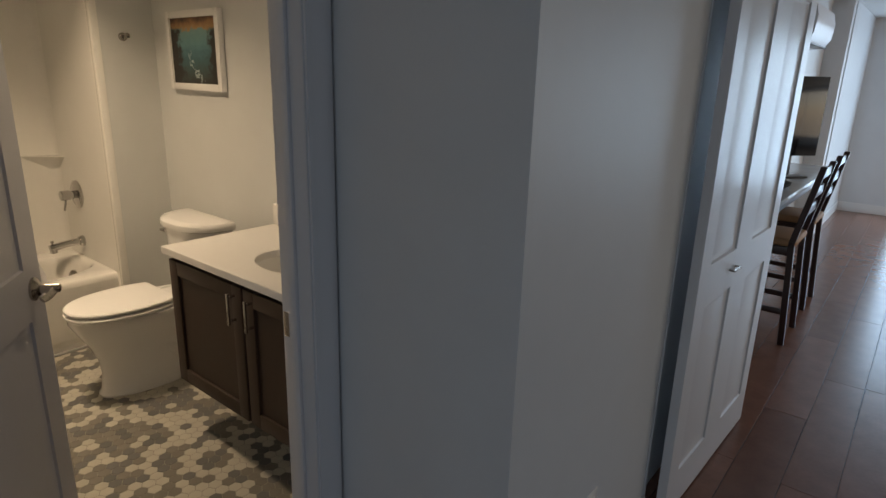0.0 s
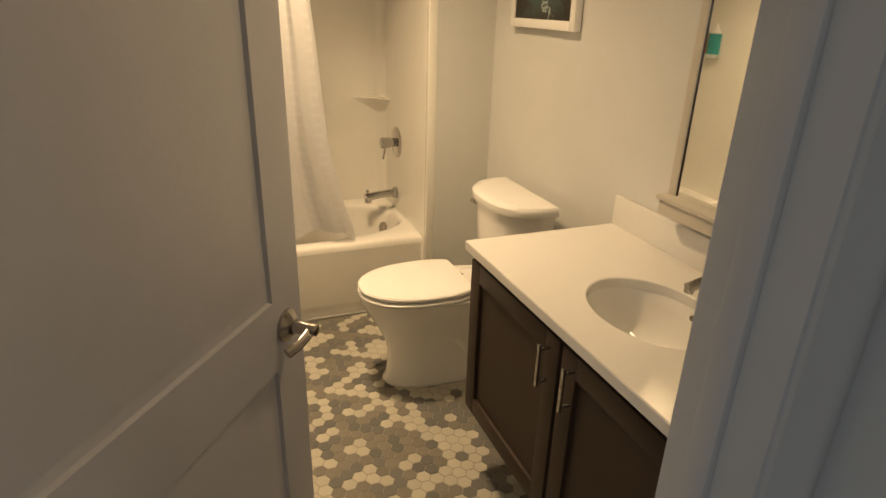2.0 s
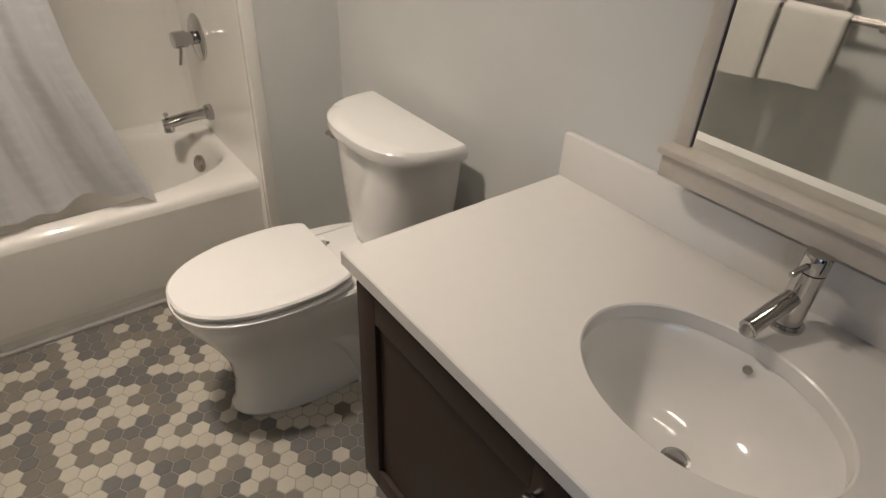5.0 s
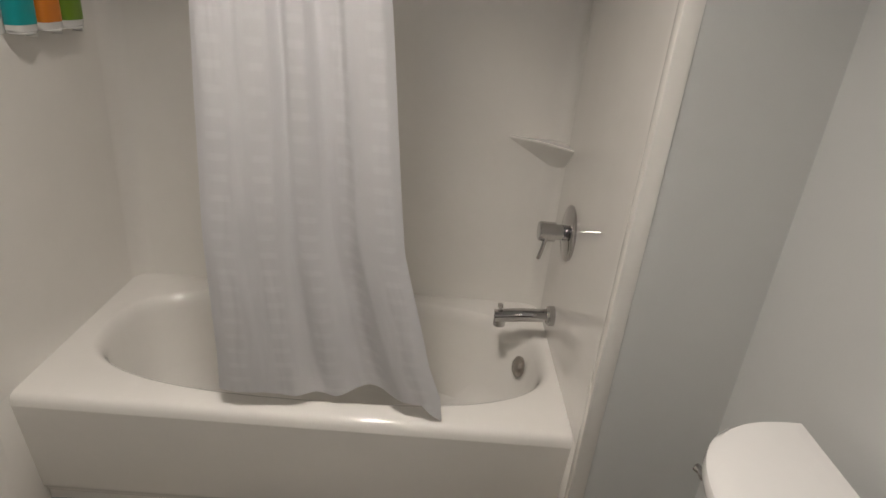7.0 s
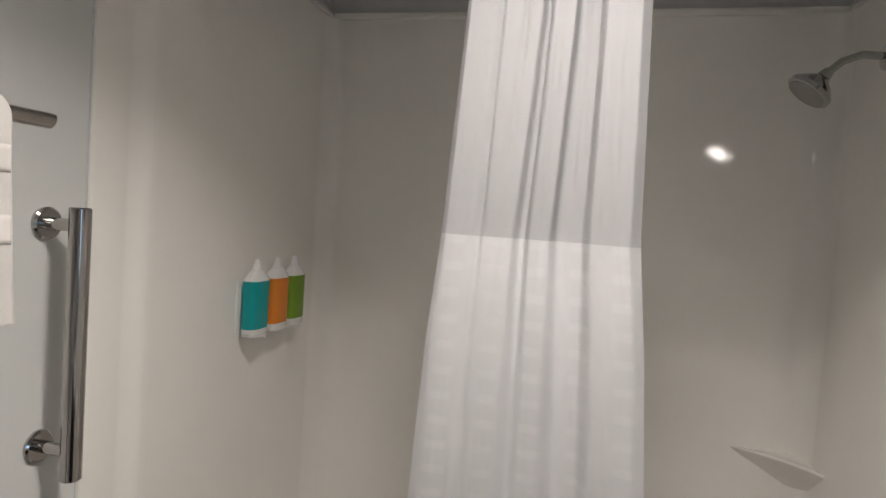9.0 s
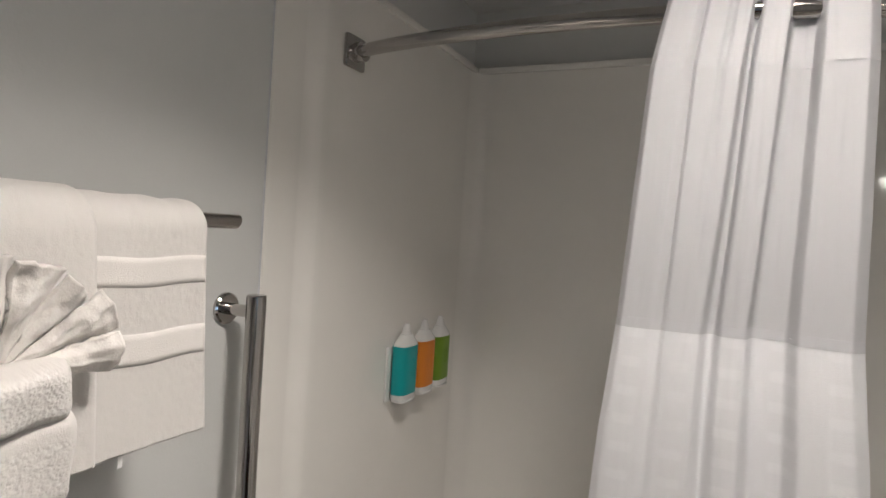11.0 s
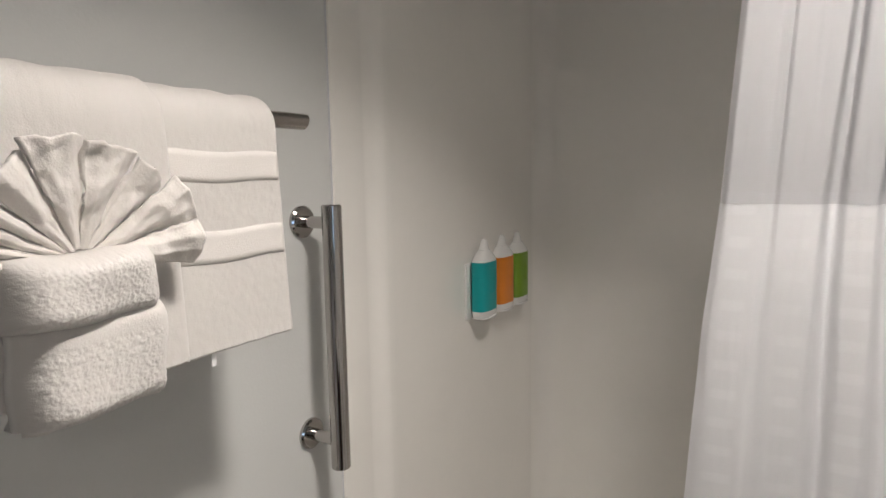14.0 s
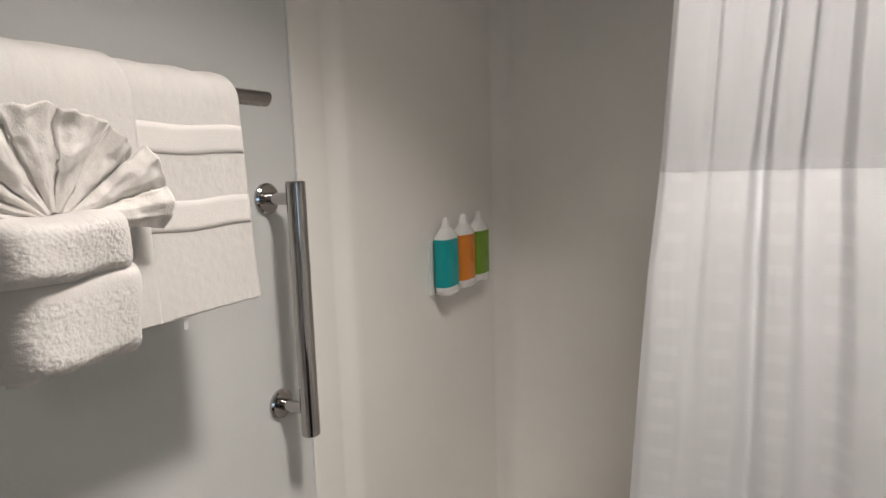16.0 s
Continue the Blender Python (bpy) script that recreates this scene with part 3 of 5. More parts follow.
def toilet():
    t = thing("toilet", "white two-piece toilet with elongated bowl and curved tank", "toilet", at=(-2.665, 1.1, 0))
    inv = Matrix.Translation((2.665, -1.1, 0))

    def put(name, bm, mat, label=""):
        bm.transform(inv)
        return part(name, bm, mat, t, label)
    cx, n = -2.665, 56

    def egg(y0, y1, half, z, back=0.0, p=2.25):
        """An egg-shaped ring from front y0 to rear y1."""
        cy = y0 + (y1 - y0) * 0.56
        out = []
        for i in range(n):
            a = 2 * pi * i / n
            c, s_ = cos(a), sin(a)
            k = (abs(c) ** p + abs(s_) ** p) ** (-1 / p)
            b = (cy - y0) if s_ < 0 else (y1 - cy)
            out.append((cx + half * c * k, cy + b * s_ * k, z))
        return out
    put("base", loft([egg(0.885, 1.42, 0.115, 0), egg(0.88, 1.42, 0.118, 0.012), egg(0.895, 1.43, 0.108, 0.04), egg(0.905, 1.45, 0.102, 0.12), egg(0.895, 1.47, 0.108, 0.20), egg(0.865, 1.48, 0.128, 0.27), egg(0.825, 1.49, 0.156, 0.34), egg(0.80, 1.50, 0.174, 0.385), egg(0.79, 1.50, 0.181, 0.41), egg(0.79, 1.50, 0.182, 0.428), egg(0.796, 1.495, 0.176, 0.434)]), "china")
    for s_ in (-1, 1):
        put("trapway", tube([(cx + s_ * 0.045, 1.06, 0.20), (cx + s_ * 0.058, 1.13, 0.235), (cx + s_ * 0.064, 1.20, 0.22), (cx + s_ * 0.066, 1.26, 0.15), (cx + s_ * 0.062, 1.29, 0.03)], 0.052, 24), "china")
        put("bolt_cap", turned((cx + s_ * 0.118, 1.27, 0.0), (0, 0, 1), [(0, 0.016), (0.015, 0.015), (0.024, 0.006)]), "plastic")
    deck = [[(cx + s_ * w, y, z) for s_, w, y in ((-1, 0.13, 1.20), (1, 0.13, 1.20), (1, 0.12, 1.56), (-1, 0.12, 1.56))] for z in (0.30, 0.425, 0.433)]
    bm = loft(deck)
    bmesh.ops.bevel(bm, geom=bm.edges[:], offset=0.012, segments=3, affect="EDGES")
    put("tank_deck", bm, "china")

    def lidring(y0, y1, half, z):
        out = egg(y0, y1 + 0.09, half, z, p=2.3)
        return [(x, min(y, y1), z) for x, y, z in out]
    put("seat", loft([lidring(0.786, 1.235, 0.186, 0.436), lidring(0.782, 1.235, 0.191, 0.441), lidring(0.782, 1.235, 0.191, 0.449), lidring(0.789, 1.233, 0.183, 0.454)]), "plastic", "glossy white plastic seat")
    put("seat_lid", loft([lidring(0.792, 1.232, 0.179, 0.4595), lidring(0.785, 1.234, 0.187, 0.4635), lidring(0.784, 1.234, 0.187, 0.474), lidring(0.790, 1.232, 0.181, 0.480), lidring(0.83, 1.20, 0.14, 0.4835)]), "plastic", "closed glossy white plastic lid")
    for s_ in (-1, 1):
        put("hinge", box(cx + s_ * 0.075 - 0.018, cx + s_ * 0.075 + 0.018, 1.236, 1.262, 0.434, 0.462, 0.005), "plastic")
        put("hinge_bolt", turned((cx + s_ * 0.075, 1.272, 0.433), (0, 0, 1), [(0, 0.008), (0.002, 0.008), (0.003, 0.0)]), "nickel")

    def dring(half, front, back, z, grow=0.0):
        """Flat at the wall, bowed at the front."""
        out = []
        m = 40
        for i in range(m + 1):
            a = pi * i / m
            k = (abs(cos(a)) ** 2.6 + abs(sin(a)) ** 2.6) ** (-1 / 2.6)
            out.append((-2.645 + half * cos(a) * k, back - (back - front) * sin(a) * k, z))
        out.append((-2.645 - half, back + 0.004, z))
        out.append((-2.645 + half, back + 0.004, z))
        return out
    b = 1.524
    put("tank", loft([dring(0.155, 1.36, b, 0.434), dring(0.175, 1.35, b, 0.455), dring(0.195, 1.338, b, 0.55), dring(0.21, 1.327, b, 0.68), dring(0.222, 1.319, b, 0.785)]), "china")
    put("tank_lid", loft([dring(0.225, 1.317, b, 0.785), dring(0.239, 1.303, b + 0.004, 0.792), dring(0.242, 1.299, b + 0.005, 0.806), dring(0.240, 1.301, b + 0.005, 0.822), dring(0.232, 1.311, b + 0.003, 0.831), dring(0.20, 1.345, b - 0.02, 0.834)]), "china")
    lv = put("flush_lever", turned((-2.812, 1.362, 0.746), (-1, -0.45, 0), [(0, 0.012), (0.012, 0.012), (0.02, 0.008), (0.032, 0.008), (0.034, 0.003)]), "chrome", "small chrome flush lever")
    put("shank", turned((-2.565, 1.295, 0.21), (1, -0.1, 0), [(0, 0.012), (0.01, 0.012), (0.013, 0.007)]), "chrome")
    return t


toilet()


def supply_valve():
    t = thing("supply_valve", "chrome water stop valve with braided hose at wall", "valve")
    part("escutcheon", turned((-2.93, YV, 0.16), (0, -1, 0), [(0, 0.028), (0.004, 0.028), (0.008, 0.01)]), "chrome", t)
    part("stem", rod((-2.93, YV, 0.16), (-2.93, YV - 0.07, 0.16), 0.008), "chrome", t)
    part("hose", tube([(-2.93, YV - 0.06, 0.165), (-2.93, YV - 0.06, 0.26), (-2.90, YV - 0.07, 0.36), (-2.83, YV - 0.10, 0.435)], 0.006), "nickel", t)
    return t


supply_valve()

# ---- vanity ----
VX0, VX1, VF = -2.09, -0.96, 1.038


def vanity():
    t = thing("vanity_cabinet", "dark espresso wooden vanity cabinet with two shaker doors hung on wall", "cabinet")
    part("side_panel", box(VX0, VX0 + 0.018, VF + 0.0, YV, 0.25, 0.834, 0.002), "espresso", t)
    part("side_panel", box(VX1 - 0.02, VX1 - 0.002, VF, YV, 0.25, 0.834, 0.002), "espresso", t)
    part("bottom", box(VX0 + 0.018, VX1 - 0.02, VF, YV, 0.25, 0.268), "espresso", t)
    part("top_rail", box(VX0 + 0.018, VX1 - 0.02, VF + 0.002, VF + 0.02, 0.80, 0.834), "espresso", t)
    part("mullion", box(-1.575, -1.535, VF + 0.002, VF + 0.02, 0.268, 0.80), "espresso", t)
    for a, b, hx in ((VX0 + 0.003, -1.558, -1.60), (-1.543, VX1 - 0.006, -1.488)):
        z0, z1, w, y0 = 0.258, 0.815, 0.062, VF - 0.020
        d = part("door", box(a + w - 0.004, b - w + 0.004, y0 + 0.011, y0 + 0.018, z0 + w - 0.004, z1 - w + 0.004), "espresso", t)
        part("stile", box(a, a + w, y0, y0 + 0.0195, z0, z1, 0.0015), "espresso", d)
        part("stile", box(b - w, b, y0, y0 + 0.0195, z0, z1, 0.0015), "espresso", d)
        part("rail", box(a + w, b - w, y0, y0 + 0.0195, z0, z0 + w, 0.0015), "espresso", d)
        part("rail", box(a + w, b - w, y0, y0 + 0.0195, z1 - w, z1, 0.0015), "espresso", d)
        bm = box(hx - 0.005, hx + 0.005, y0 - 0.034, y0 - 0.025, 0.665, 0.789, 0.0015)
        box(hx - 0.004, hx + 0.004, y0 - 0.026, y0 + 0.001, 0.675, 0.684, 0.001, bm=bm)
        box(hx - 0.004, hx + 0.004, y0 - 0.026, y0 + 0.001, 0.770, 0.779, 0.001, bm=bm)
        part("handle", bm, "chrome", d, "chrome bar handle")
    return t


SX, SY, SA, SB = -1.548, 1.275, 0.192, 0.148


def countertop():
    t = thing("countertop", "white quartz vanity countertop with backsplash and oval cutout", "countertop")
    n = 96
    x0, x1, y0, y1 = -2.122, -0.957, 1.008, YV - 0.002
    # the outline is carried to the cutout, so that the hole goes through
    zt, zb = 0.865, 0.835
    m = 0.003
    cut = [oval(SX, SY, SA, SB, z, n) for z in (zt, zb)]
    cut1 = oval(SX, SY, SA + 0.003, SB + 0.003, zt, n)
    cut0 = oval(SX, SY, SA, SB, zt - 0.003, n)

    def outer(x0, x1, y0, y1, z):
        out = []
        for i in range(n):
            a = 2 * pi * i / n
            c, s_ = cos(a) * SA, sin(a) * SB
            k = min(((x1 - SX) / c) if c > 1e-9 else ((x0 - SX) / c) if c < -1e-9 else 1e9, ((y1 - SY) / s_) if s_ > 1e-9 else ((y0 - SY) / s_) if s_ < -1e-9 else 1e9)
            out.append([SX + c * k, SY + s_ * k, z])
        for X in (x0, x1):
            for Y in (y0, y1):
                j = min(range(n), key=lambda q: hypot(out[q][0] - X, out[q][1] - Y))
                out[j][0], out[j][1] = X, Y
        return [tuple(p) for p in out]
    rings = [cut[1], cut0, cut1, outer(x0 + m, x1 - m, y0 + m, y1, zt), outer(x0, x1, y0, y1, zt - m), outer(x0, x1, y0, y1, zb)]
    bm = loft(rings, cap=False)
    part("slab", bm, "quartz", t)
    part("underside", loft([outer(x0, x1, y0, y1, zb + 0.0005), oval(SX, SY, SA, SB, zb + 0.0005, n)], cap=False), "quartz", t)
    part("backsplash", box(x0 + 0.001, x1 - 0.001, YV - 0.022, YV - 0.001, zt, zt + 0.102, 0.002), "quartz", t)
    return t


def sink():
    t = thing("sink_basin", "white oval undermount ceramic sink basin with chrome drain", "sink")
    n = 72
    rings = [oval(SX, SY, a, b, z, n, p) for a, b, z, p in ((SA + 0.02, SB + 0.02, 0.834, 2), (SA + 0.001, SB + 0.001, 0.834, 2), (SA - 0.003, SB - 0.003, 0.828, 2), (SA - 0.010, SB - 0.010, 0.80, 2), (SA - 0.03, SB - 0.028, 0.752, 2), (SA - 0.07, SB - 0.06, 0.718, 2), (SA - 0.13, SB - 0.098, 0.703, 2), (0.022, 0.022, 0.698, 2))]
    bm = loft(rings, cap=False)
    part("bowl", bm, "china", t)
    part("drain", turned((SX, SY, 0.694), (0, 0, 1), [(0, 0.024), (0.004, 0.024), (0.006, 0.018), (0.004, 0.016), (0.004, 0.0)]), "chrome", t, "chrome drain ring")
    part("overflow_hole", turned((SX + 0.0, SY + SB - 0.0085, 0.815), (0, -1, 0.1), [(0, 0.0075), (0.004, 0.0075), (0.0042, 0.0)], 16), "nickel", t)
    return t


def sink_faucet():
    t = thing("sink_faucet", "chrome single-lever bathroom faucet on the countertop", "faucet")
    x, y, z = -1.553, 1.50, 0.865
    part("base", turned((x, y, z), (0, 0, 1), [(0, 0.029), (0.005, 0.029), (0.009, 0.024)]), "chrome", t)
    lean = (0.02, 0.02, 1)
    part("body", turned((x, y, z + 0.006), lean, [(0, 0.022), (0.10, 0.0205)], 28), "chrome", t)
    part("cap", turned((x + 0.002, y + 0.002, z + 0.108), lean, [(0, 0.0205), (0.024, 0.0205), (0.03, 0.019), (0.031, 0.0)], 28), "chrome", t)
    part("spout", tube([(x, y, z + 0.062), (x - 0.007, y - 0.045, z + 0.050), (x - 0.013, y - 0.088, z + 0.036), (x - 0.015, y - 0.104, z + 0.031)], 0.0145, 18), "chrome", t)
    part("nozzle", turned((x - 0.0145, y - 0.094, z + 0.034), (0, -0.25, -1), [(0, 0.013), (0.014, 0.0135), (0.018, 0.011)]), "chrome", t)
    part("lever", tube([(x, y - 0.012, z + 0.122), (x - 0.005, y - 0.036, z + 0.118), (x - 0.007, y - 0.05, z + 0.113)], 0.0048, 12), "chrome", t)
    return t


def soap_bottle():
    t = thing("soap_bottle", "amber pump soap bottle with blue label on countertop", "soap bottle")
    x, y, z = -1.293, 1.43, 0.865
    prof = [(0.0, 0.030), (0.004, 0.0335), (0.12, 0.0335), (0.132, 0.030), (0.142, 0.018), (0.150, 0.015)]
    part("body", turned((x, y, z), (0, 0, 1), prof, 32), "amber", t)
    part("label", turned((x, y, z + 0.010), (0, 0, 1), [(0, 0.0342), (0.117, 0.0342)], 40), "blue", t, "blue paper label with white letters")
    part("collar", turned((x, y, z + 0.148), (0, 0, 1), [(0, 0.0165), (0.02, 0.0165), (0.022, 0.012)], 24), "plastic", t)
    part("pump_head", turned((x, y, z + 0.168), (0, 0, 1), [(0, 0.008), (0.006, 0.008), (0.008, 0.014), (0.022, 0.013), (0.026, 0.008)], 20), "plastic", t)
    part("nozzle", tube([(x, y, z + 0.184), (x - 0.012, y - 0.012, z + 0.185), (x - 0.024, y - 0.024, z + 0.178)], 0.0055, 10), "plastic", t)
    # upright letters round the label
    for k, w in enumerate((0.010, 0.010, 0.010, 0.010)):
        a = radians(232)
        zc = z + 0.088 - 0.014 * k
        bm = bmesh.new()
        strokes = (((-5, -4), (5, -4)), ((-5, -4), (5, 0), (-5, 4), (5, 4)), ((-5, -3), (-5, 3), (5, 3), (5, -3), (-5, -3)), ((-5, -4), (-1, 4), (2, -3), (5, 4)))[k]
        for p, q in zip(strokes, strokes[1:]):
            d = Vector((q[0] - p[0], q[1] - p[1]))
            nrm = Vector((-d.y, d.x)).normalized() * 0.6
            vs = [bm.verts.new(((c[0] + s_ * nrm.x) * 0.001, 0, (c[1] + s_ * nrm.y) * 0.001)) for c, s_ in ((p, 1), (q, 1), (q, -1), (p, -1))]
            bm.faces.new(vs)
        ob = part("letter", bm, "paper", t)
        ob.matrix_world = pose(x + cos(a) * 0.0346, y + sin(a) * 0.0346, zc, 0, 0, math.degrees(a) + 90)
    return t


def wall_mirror():
    t = thing("wall_mirror", "large wall mirror in greyish wood frame with ledge", "mirror")
    x0, x1, z0, z1 = -1.849, -1.235, 1.058, 1.98
    part("glass", box(x0 + 0.028, x1 - 0.028, YV - 0.043, YV - 0.037, z0, z1), "mirror", t, "silvered mirror glass", smooth=False)
    part("backing", box(x0 + 0.01, x1 - 0.01, YV - 0.036, YV - 0.002, z0 - 0.03, z1 + 0.01), "frame", t)
    part("side_rail", box(x0, x0 + 0.030, YV - 0.05, YV - 0.003, z0 - 0.04, z1 + 0.03, 0.003), "frame", t)
    part("side_rail", box(x1 - 0.030, x1, YV - 0.05, YV - 0.003, z0 - 0.04, z1 + 0.03, 0.003), "frame", t)
    part("top_rail", box(x0 + 0.030, x1 - 0.030, YV - 0.05, YV - 0.003, z1, z1 + 0.03, 0.003), "frame", t)
    part("ledge", box(x0 - 0.006, x1 + 0.006, YV - 0.088, YV - 0.003, z0 - 0.014, z0 - 0.001, 0.003), "frame", t)
    part("apron", box(x0, x1, YV - 0.078, YV - 0.05, z0 - 0.058, z0 - 0.014, 0.003), "frame", t)
    part("edge_strip", box(x0 + 0.0302, x0 + 0.0317, YV - 0.0465, YV - 0.043, z0, z1), "chairwood", t, "thin dark brown inner edge strip")
    return t


def tissue_cover():
    t = thing("tissue_cover", "black tissue box cover with white tissue on countertop", "tissue box")
    m = pose(-1.025, 1.115, 0.866, 0, 0, 4)
    bm = box(-0.066, 0.066, -0.075, 0.115, 0, 0.125, 0.006, 3)
    bm.transform(m)
    part("shell", bm, "dark", t)
    rings = []
    for k in range(7):
        h = k / 6
        rings.append([(0.03 * cos(a) * (1 - 0.3 * h) * (1 + 0.35 * sin(3 * a + k)), 0.02 + 0.02 * sin(a) * (1 + 0.4 * cos(2 * a + k)), 0.124 + 0.05 * h + 0.01 * sin(2 * a)) for a in [2 * pi * i / 20 for i in range(20)]])
    bm = loft(rings)
    bm.transform(m)
    part("tissue", bm, "paper", t, "crumpled white tissue")
    return t


vanity()
countertop()
sink()
sink_faucet()
soap_bottle()
wall_mirror()
tissue_cover()

# ---- things on the walls ----


def art_material():
    """A painted river landscape: warm sky band, dark trees, blue-green water."""
    m = bpy.data.materials.new("painted_landscape")
    m.use_nodes = True
    nt = m.node_tree
    bsdf = nt.nodes["Principled BSDF"]
    bsdf.inputs["Roughness"].default_value = 0.5
    tc = nt.nodes.new("ShaderNodeTexCoord")
    warp = nt.nodes.new("ShaderNodeTexNoise")
    warp.inputs["Scale"].default_value, warp.inputs["Detail"].default_value = 9, 5
    nt.links.new(tc.outputs["Generated"], warp.inputs["Vector"])
    sep = nt.nodes.new("ShaderNodeSeparateXYZ")
    nt.links.new(tc.outputs["Generated"], sep.inputs[0])

    def math_node(op, a, b):
        nd = nt.nodes.new("ShaderNodeMath")
        nd.operation = op
        for k, v in enumerate((a, b)):
            if isinstance(v, (int, float)):
                nd.inputs[k].default_value = v
            else:
                nt.links.new(v, nd.inputs[k])
        return nd.outputs[0]
    wob = math_node("MULTIPLY", math_node("SUBTRACT", warp.outputs["Fac"], 0.5), 0.5)
    zz = math_node("ADD", sep.outputs["Z"], math_node("MULTIPLY", wob, 0.5))
    xx = math_node("ADD", sep.outputs["X"], wob)
    ramp = nt.nodes.new("ShaderNodeValToRGB")
    cr = ramp.color_ramp
    stops = ((0.0, (0.03, 0.025, 0.02)), (0.12, (0.04, 0.06, 0.055)), (0.4, (0.05, 0.13, 0.15)), (0.62, (0.12, 0.26, 0.28)), (0.80, (0.16, 0.30, 0.30)), (0.84, (0.42, 0.24, 0.10)), (0.92, (0.30, 0.16, 0.07)), (1.0, (0.10, 0.05, 0.03)))
    cr.elements[0].position, cr.elements[0].color = stops[0][0], (*stops[0][1], 1)
    cr.elements[1].position, cr.elements[1].color = stops[-1][0], (*stops[-1][1], 1)
    for p, c in stops[1:-1]:
        e = cr.elements.new(p)
        e.color = (*c, 1)
    nt.links.new(zz, ramp.inputs[0])
    # dark banks to both sides
    away = math_node("ABSOLUTE", math_node("SUBTRACT", xx, 0.52), 0)
    bank = nt.nodes.new("ShaderNodeMapRange")
    bank.inputs["From Min"].default_value, bank.inputs["From Max"].default_value = 0.24, 0.34
    nt.links.new(math_node("ADD", away, math_node("MULTIPLY", zz, -0.06)), bank.inputs["Value"])
    below = nt.nodes.new("ShaderNodeMapRange")
    below.inputs["From Min"].default_value, below.inputs["From Max"].default_value = 0.86, 0.78
    nt.links.new(zz, below.inputs["Value"])
    mix = nt.nodes.new("ShaderNodeMix")
    mix.data_type = "RGBA"
    nt.links.new(math_node("MULTIPLY", bank.outputs[0], below.outputs[0]), mix.inputs["Factor"])
    nt.links.new(ramp.outputs[0], mix.inputs[6])
    mix.inputs[7].default_value = (0.028, 0.024, 0.02, 1)
    # pale foam lines low in the river
    foam = nt.nodes.new("ShaderNodeMapRange")
    foam.inputs["From Min"].default_value, foam.inputs["From Max"].default_value = 0.03, 0.0
    path = math_node("ADD", math_node("MULTIPLY", zz, -0.55), 0.62)
    nt.links.new(math_node("ABSOLUTE", math_node("SUBTRACT", xx, path), 0), foam.inputs["Value"])
    low = nt.nodes.new("ShaderNodeMapRange")
    low.inputs["From Min"].default_value, low.inputs["From Max"].default_value = 0.5, 0.38
    nt.links.new(zz, low.inputs["Value"])
    mix2 = nt.nodes.new("ShaderNodeMix")
    mix2.data_type = "RGBA"
    nt.links.new(math_node("MULTIPLY", foam.outputs[0], low.outputs[0]), mix2.inputs["Factor"])
    nt.links.new(mix.outputs[2], mix2.inputs[6])
    mix2.inputs[7].default_value = (0.5, 0.58, 0.58, 1)
    nt.links.new(mix2.outputs[2], bsdf.inputs["Base Color"])
    return m


M["art"] = art_material()


def picture():
    t = thing("framed_picture", "river landscape painting in a deep white frame", "picture")
    x0, x1, z0, z1, y0, w = -2.985, -2.475, 1.478, 1.872, YV - 0.032, 0.035
    part("painting", box(x0 + w, x1 - w, y0 + 0.010, y0 + 0.014, z0 + w, z1 - w), "art", t, "blue-green river with dark banks under an orange sky", smooth=False)
    part("frame_side", box(x0, x0 + w, y0, YV - 0.002, z0, z1, 0.002), "plastic", t)
    part("frame_side", box(x1 - w, x1, y0, YV - 0.002, z0, z1, 0.002), "plastic", t)
    part("frame_rail", box(x0 + w, x1 - w, y0, YV - 0.002, z0, z0 + w, 0.002), "plastic", t)
    part("frame_rail", box(x0 + w, x1 - w, y0, YV - 0.002, z1 - w, z1, 0.002), "plastic", t)
    return t


def robe_hook():
    t = thing("robe_hook", "small satin nickel robe hook on the wall", "hook")
    x, y, z = XW, 1.415, 1.742
    part("plate", turned((x, y, z), (1, 0, 0), [(0, 0.022), (0.006, 0.022), (0.01, 0.012)]), "nickel", t)
    part("peg", tube([(x + 0.008, y, z), (x + 0.035, y, z), (x + 0.055, y, z + 0.006)], 0.008, 14), "nickel", t)
    part("tip", turned((x + 0.052, y, z + 0.005), (1, 0, 0.1), [(0, 0.008), (0.004, 0.014), (0.01, 0.014), (0.012, 0.006)]), "nickel", t)
    return t


def grab_bar():
    t = thing("grab_bar", "vertical polished steel grab bar on towel wall", "grab bar")
    x, y = -2.966, -0.160
    part("tube", rod((x, y, 1.150), (x, y, 1.602), 0.0165, 24, 0.12), "steel", t)
    for z in (1.197, 1.572):
        part("post", rod((x, y, z), (x, YT, z), 0.0105), "steel", t)
        part("rosette", turned((x, YT, z), (0, 1, 0), [(0, 0.0275), (0.005, 0.0275), (0.008, 0.024), (0.009, 0.0)], 28), "steel", t)
    return t


def towel_rack(xa, xb, z, arms, label, rear=-0.058):
    t = thing("towel_rack", label, "towel rack", group="towel racks")
    part("front_bar", tube([(xa, -0.1, z), (xa + 0.006, -0.1, z), (xb - 0.006, -0.1, z), (xb, -0.1, z)], 0.012, 14, flat=0.75), "nickel", t)
    part("rear_bar", tube([(arms[0], -0.17, z + rear), (arms[1], -0.17, z + rear)], 0.007, 12), "nickel", t)
    for x in arms:
        part("arm", tube([(x, YT, z - 0.02), (x, -0.17, z - 0.012), (x, -0.11, z)], 0.008, 12), "nickel", t)
        part("drop", tube([(x, -0.172, z - 0.02), (x, -0.17, z + rear)], 0.006, 10), "nickel", t)
        part("rosette", turned((x, YT, z - 0.02), (0, 1, 0), [(0, 0.026), (0.006, 0.026), (0.01, 0.014)]), "nickel", t)
    return t


